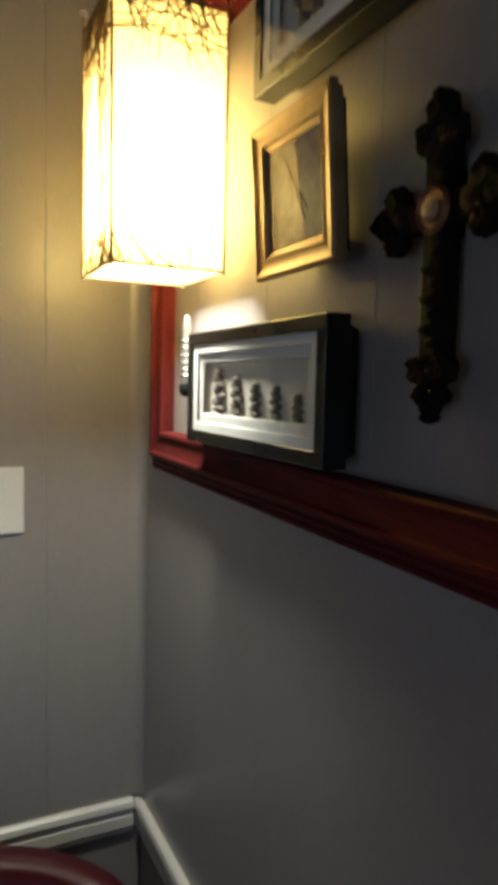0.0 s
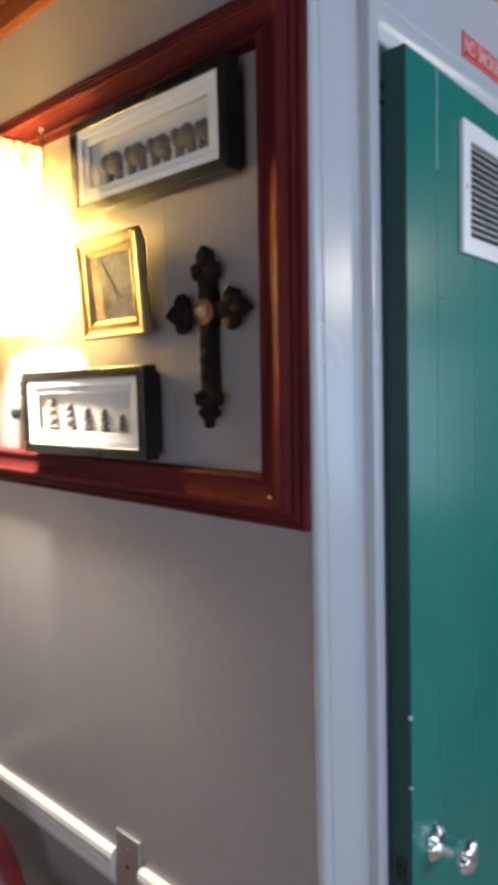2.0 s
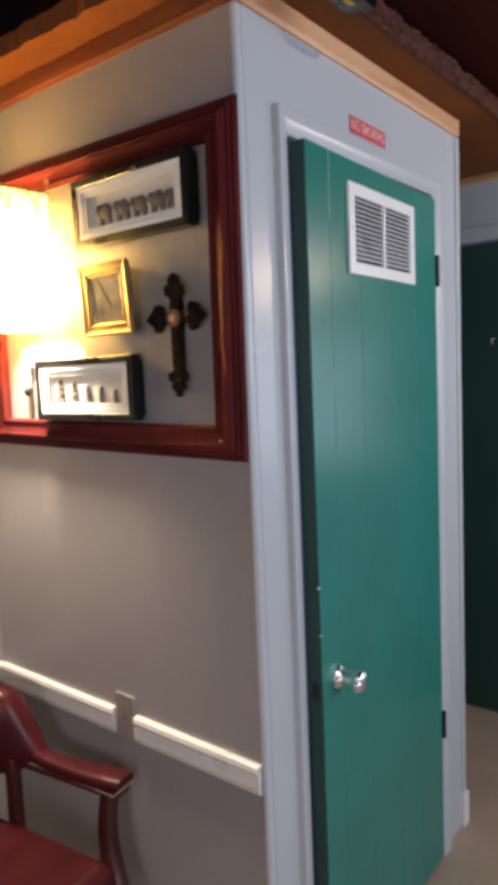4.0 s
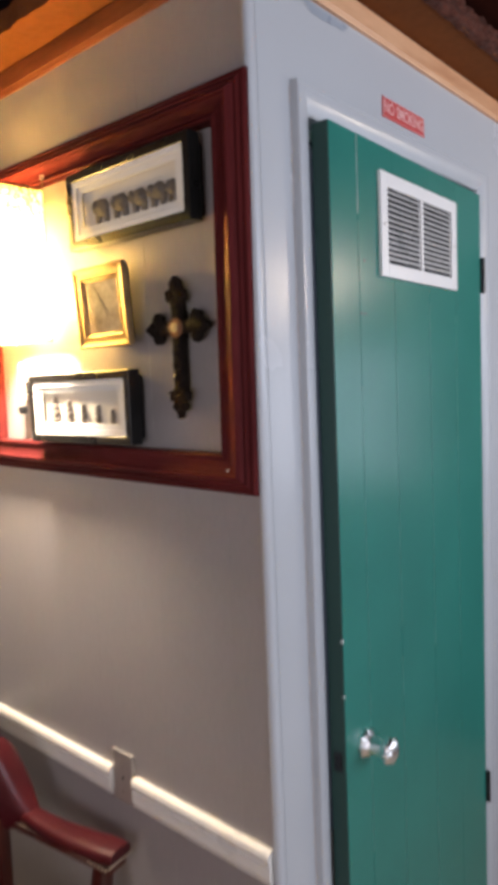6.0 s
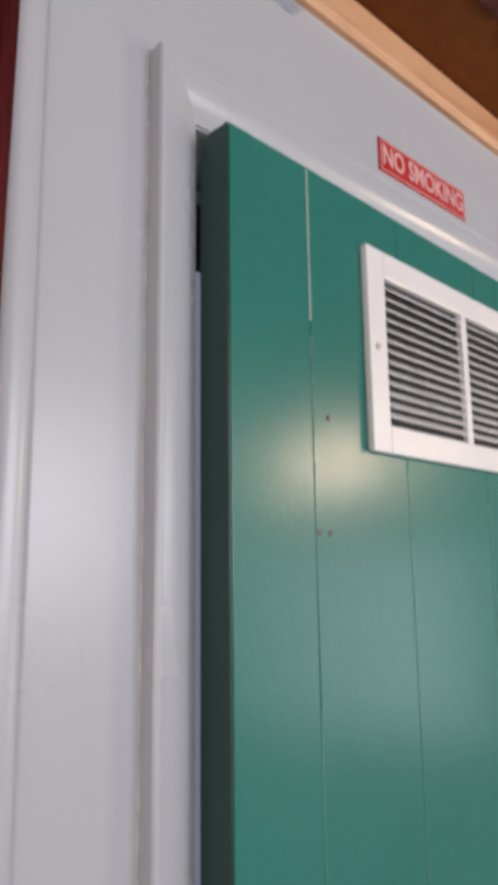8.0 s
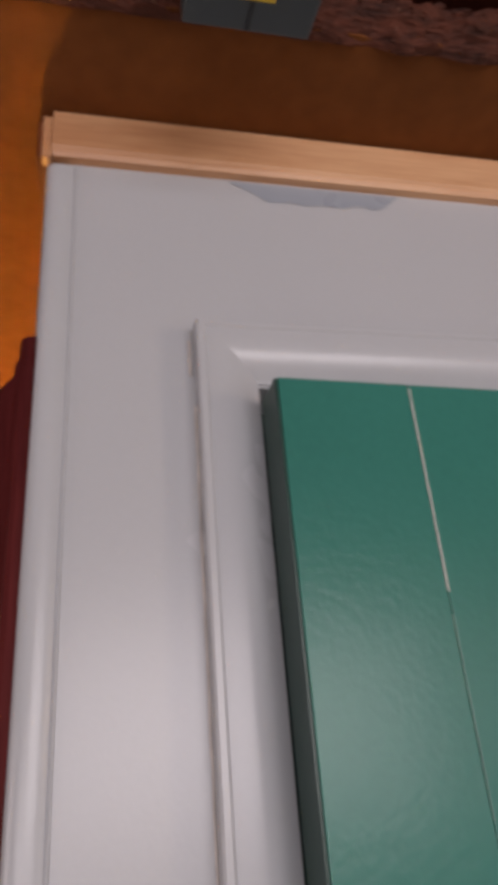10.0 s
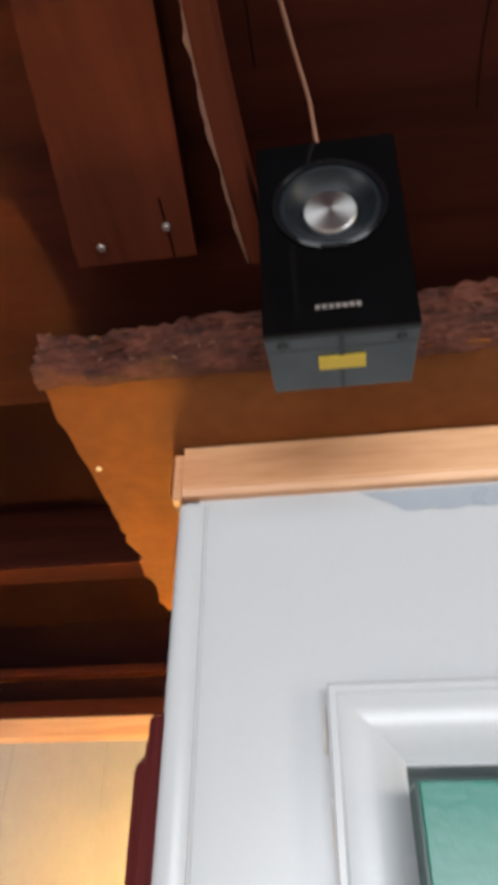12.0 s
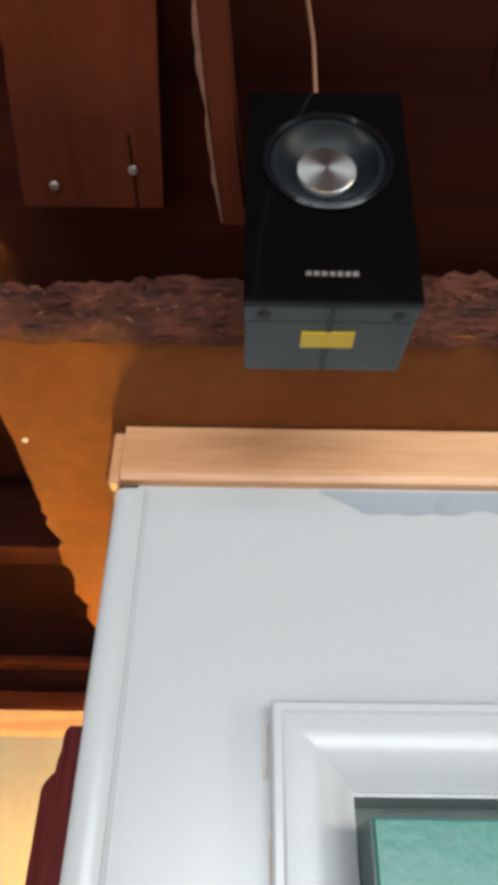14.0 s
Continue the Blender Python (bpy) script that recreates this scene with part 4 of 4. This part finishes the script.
# small glass candle holder beside the lower shadow box
holder = thing("candle_sconce", (-0.02, 0.712, 1.53), "small clear glass wall sconce with a dark metal tip", "sconce")
part("glass_tube", turned([(0.006, 0.0), (0.011, 0.006), (0.0125, 0.03), (0.0115, 0.06), (0.008, 0.078), (0.010, 0.088), (0.006, 0.104), (0.0, 0.106)], pose(-0.022, 0.712, 1.540) @ Matrix.Diagonal((0.75, 0.75, 1, 1)), 20), STEEL, holder, "pale ribbed glass tube")
for i in range(6):
    part("rib", turned([(0.0080, -0.003), (0.0104, 0.0), (0.0080, 0.003)], pose(-0.022, 0.712, 1.556 + i * 0.010), 20), CHROME, holder)
part("tip", turned([(0.0, -0.012), (0.007, -0.010), (0.011, -0.002), (0.011, 0.006), (0.004, 0.010)], pose(-0.022, 0.712, 1.536), 20), HINGE, holder, "dark metal tip")
part("wall_clip", box(-0.016, -0.0006, 0.708, 0.716, 1.57, 1.60, 0.001), HINGE, holder)

# ---- wall plates ----
switch = thing("switch_plate", (-0.253, 0.99, 1.278), "blank ivory wall plate", "switch plate")
part("plate", box(-0.290, -0.217, 0.984, 0.9895, 1.278, 1.394, 0.002), PLATE, switch)
outlet = thing("outlet_plate", (0, 0.432, 0.672), "blank steel outlet plate with two screws between chair rail lengths", "outlet")
part("plate", box(-0.007, -0.0005, 0.398, 0.466, 0.672, 0.786, 0.0016), STEEL, outlet)
for z in (0.698, 0.760):
    part("screw", turned([(0.0, 0.0014), (0.0025, 0.0012), (0.0032, 0.0)], pose(-0.007, 0.432, z, 0, -90, 0), 12), NAIL, outlet)
part("centre_hole", turned([(0.0, 0.0008), (0.0036, 0.0006), (0.0040, 0.0)], pose(-0.007, 0.432, 0.728, 0, -90, 0), 14), VOID, outlet, "small dark hole")

# ---- satellite loudspeaker under the beam ----
SP = Matrix.Translation((0.1345, -0.200, 2.233)) @ Matrix.Rotation(radians(11.5), 4, "X")
spk = thing("satellite_speaker", (0.147, -0.16, 2.236), "small gloss-black satellite loudspeaker fixed to the soffit edge", "loudspeaker")
part("cabinet", box(-0.044, 0.044, 0.0165, 0.066, 0.0, 0.1465, 0.002, SP), SPEAKERGREY, spk)


def front_with_hole(w, h, y0, depth, cz, r):
    """Front panel with a round opening for the cone."""
    n, edge = 16, []
    for (xa, za), (xb, zb) in (((-w, 0), (w, 0)), ((w, 0), (w, h)), ((w, h), (-w, h)), ((-w, h), (-w, 0))):
        edge += [(xa + (xb - xa) * k / n, za + (zb - za) * k / n) for k in range(n)]
    turn = [math.atan2(z - cz, x) for x, z in edge]
    rim = [(r * math.cos(a), cz + r * math.sin(a)) for a in turn]
    grow = lambda pts, y, k=1.0: [Vector((x * k, y, h / 2 + (z - h / 2) * k)) for x, z in pts]
    bm = loft([grow(rim, depth), grow(rim, y0), grow(edge, y0, 0.985), grow(edge, y0 + 0.0012), grow(edge, depth)], closed=True)
    bm.transform(SP)
    return bm


part("front_panel", front_with_hole(0.0445, 0.147, 0.0, 0.0045, 0.0930, 0.0325), SPEAKER, spk, "gloss black front panel")
part("cabinet_collar", front_with_hole(0.044, 0.1465, 0.0047, 0.0164, 0.0930, 0.0328), SPEAKERGREY, spk)
KM = SP @ pose(0, -0.0002, 0.0930, 90) @ Matrix.Scale(1.04, 4)
ring_profile = [(0.0316, -0.001), (0.0335, 0.0010), (0.0342, 0.0014), (0.0325, 0.0022), (0.0308, 0.0008), (0.0303, -0.002)]
surround = loft([[Vector((r * math.cos(a), r * math.sin(a), q)) for r, q in ring_profile] for a in (2 * math.pi * k / 48 for k in range(48))], closed=True)
surround.transform(KM)
part("surround", surround, CHROME_DARK, spk, "dark glossy ring")
part("cone", turned([(0.0, -0.0125), (0.0310, -0.0120), (0.0310, -0.0006), (0.0292, 0.0004), (0.0272, 0.0002), (0.0258, -0.0020), (0.0205, -0.0066), (0.0160, -0.0092), (0.0, -0.0096)], KM, 48), CONE, spk, "grey cone")
part("dust_cap", turned([(0.0165, -0.0095), (0.0163, -0.0066), (0.0155, -0.0058), (0.0, -0.0052)], KM, 40), SPUN, spk, "spun aluminium cap")
for i in range(7):
    part("badge_bar", box(-0.0136 + i * 0.0039, -0.0107 + i * 0.0039, -0.0006, 0.0001, 0.0150, 0.0178, 0, SP), NAIL, spk, "", None)
part("label", box(-0.014, 0.014, 0.026, 0.040, -0.0011, -0.0002, 0, SP), YELLOW, spk, "yellow paper label")
for x, y in ((-0.034, 0.012), (0.034, 0.012)):
    part("screw_hole", turned([(0.0, -0.0014), (0.0022, -0.0014), (0.0036, -0.0004), (0.0036, 0.001)], SP @ pose(x, y, 0), 12), HINGE, spk)
part("seam", box(-0.0015, 0.0015, 0.006, 0.064, -0.0008, -0.0001, 0, SP), HINGE, spk)
part("mount", box(0.11, 0.16, -0.14, -0.094, 2.302, 2.335, 0.002), HINGE, spk, "dark mounting block")
wire = [(0.1315, -0.214, 2.371), (0.130, -0.226, 2.381), (0.127, -0.25, 2.391), (0.119, -0.285, 2.3935), (0.108, -0.34, 2.395), (0.101, -0.43, 2.3965), (0.098, -0.58, 2.3965)]
tagged(link_mesh("speaker_wire", tube(wire, 0.0014, 8), WIRE, 60), "thin pale loudspeaker wire running along the ceiling", "wire")


# ---- leather armchair in the corner ----
def armchair(m):
    ch = thing("armchair", m.translation, "oxblood leather captain's chair with brass nails and mahogany legs", "armchair")

    def put(name, bm, mat, label="", sm=50):
        bm.transform(m)
        return part(name, bm, mat, ch, label, sm)

    # local: x to the sitter's left is +x, front is -y
    put("seat", cushion(-0.25, 0.25, -0.26, 0.20, 0.34, 0.430, 0.04), LEATHER, "padded oxblood leather seat")
    put("seat_rail", box(-0.235, 0.235, -0.245, 0.19, 0.29, 0.342, 0.006), CHAIRWOOD)
    # curved back pad
    rings = []
    for i in range(41):
        u = i / 40
        a = math.pi * (-0.02 + 1.04 * u)
        cx, cy = 0.285 * math.cos(a), 0.02 + 0.235 * math.sin(a)
        o = Vector((math.cos(a), 0.8 * math.sin(a), 0)).normalized()
        k = min(1.0, min(u, 1 - u) / 0.14)
        rise = k * k * (3 - 2 * k)
        z0, z1 = 0.585 - 0.038 * rise, 0.618 + 0.130 * rise + 0.055 * math.sin(math.pi * u)
        th = 0.026 + 0.020 * rise
        end = 0.55 if i in (0, 40) else (0.85 if i in (1, 39) else 1.0)
        mid = (z0 + z1) / 2
        ring = []
        for j in range(20):
            b = 2 * math.pi * j / 20
            cb, sb = math.cos(b), math.sin(b)
            ring.append(Vector((cx, cy, mid + end * 0.5 * (z1 - z0) * math.copysign(abs(sb) ** 0.62, sb))) + o * (th * end * math.copysign(abs(cb) ** 0.62, cb)))
        rings.append(ring)
    put("backrest", loft(rings), LEATHER, "curved padded leather back")
    for s in (-1, 1):
        # arm pad, from the back's end to the front
        rings = []
        for i in range(11):
            t = i / 10
            y, x = 0.05 - 0.31 * t, s * (0.283 - 0.012 * math.sin(math.pi * t) + 0.004 * t)
            w, hh = 0.021 + 0.015 * t, 0.017
            end = (1, 0.97, 0.82)[max(0, i - 8)]
            rings.append([Vector((x + w * end * math.copysign(abs(math.cos(a)) ** 0.6, math.cos(a)), y, 0.600 + hh * end * math.copysign(abs(math.sin(a)) ** 0.6, math.sin(a)) + 0.004 * t)) for a in (2 * math.pi * k / 20 for k in range(20))])
        put("arm_pad", loft(rings), LEATHER, "padded leather arm")
        put("arm_rail", box(s * 0.282 - 0.026, s * 0.282 + 0.026, -0.255, 0.06, 0.570, 0.586, 0.004), CHAIRWOOD)
        for i in range(30):
            y = -0.255 + i * 0.0105
            for side in (-1, 1):
                xx = s * 0.282 + side * (0.0365 - 0.013 * (i / 30))
                put("nail_head", turned([(0.0, 0.0028), (0.0021, 0.0020), (0.0031, 0.0)], pose(xx, y, 0.590, 0, side * 90, 0), 8), BRASS, "brass upholstery nail")
        for i in range(9):
            put("nail_head", turned([(0.0, 0.0028), (0.0021, 0.0020), (0.0031, 0.0)], pose(s * 0.282 - 0.031 + i * 0.0078, -0.2615, 0.594, 90, 0, 0), 8), BRASS, "brass upholstery nail")
        # curved front arm post
        post = []
        for i in range(12):
            t = i / 11
            y = -0.215 + 0.012 * math.sin(math.pi * t) - 0.045 * t ** 1.8
            z = 0.575 - 0.24 * t
            x = s * (0.282 - 0.035 * t)
            w = 0.019 + 0.006 * t
            post.append([Vector((x + dx * 0.019, y + dy * w, z)) for dx, dy in ((-1, -0.7), (-0.7, -1), (0.7, -1), (1, -0.7), (1, 0.7), (0.7, 1), (-0.7, 1), (-1, 0.7))])
        put("arm_post", loft(post), CHAIRWOOD)
        put("leg", loft([[Vector((s * (0.205 + 0.0 * t) + dx * r, -0.215 + dy * r, z)) for dx, dy in ((-1, -1), (1, -1), (1, 1), (-1, 1))] for t, r, z in ((0, 0.024, 0.33), (0.5, 0.02, 0.15), (1, 0.016, 0.0))]), CHAIRWOOD)
        put("leg", loft([[Vector((s * 0.185 + dx * r, yy + dy * r, z)) for dx, dy in ((-1, -1), (1, -1), (1, 1), (-1, 1))] for yy, r, z in ((0.17, 0.022, 0.61), (0.165, 0.024, 0.35), (0.19, 0.02, 0.15), (0.225, 0.016, 0.0))]), CHAIRWOOD)
        put("back_post", box(s * 0.245 - 0.015, s * 0.245 + 0.015, 0.07, 0.10, 0.33, 0.60, 0.004), CHAIRWOOD)
    return ch


def cushion(x0, x1, y0, y1, z0, z1, r):
    bm = box(x0, x1, y0, y1, z0, z1)
    bmesh.ops.bevel(bm, geom=bm.edges[:], offset=r, segments=5, profile=0.5, affect="EDGES")
    cx, cy = (x0 + x1) / 2, (y0 + y1) / 2
    for v in bm.verts:
        if v.co.z > z1 - 0.02:
            v.co.z += 0.02 * max(0, 1 - ((v.co.x - cx) / (x1 - x0) * 2) ** 2 - ((v.co.y - cy) / (y1 - y0) * 2) ** 2)
    return bm


armchair(Matrix.Translation((-0.380, 0.60, 0)) @ Matrix.Rotation(radians(8), 4, "Z"))
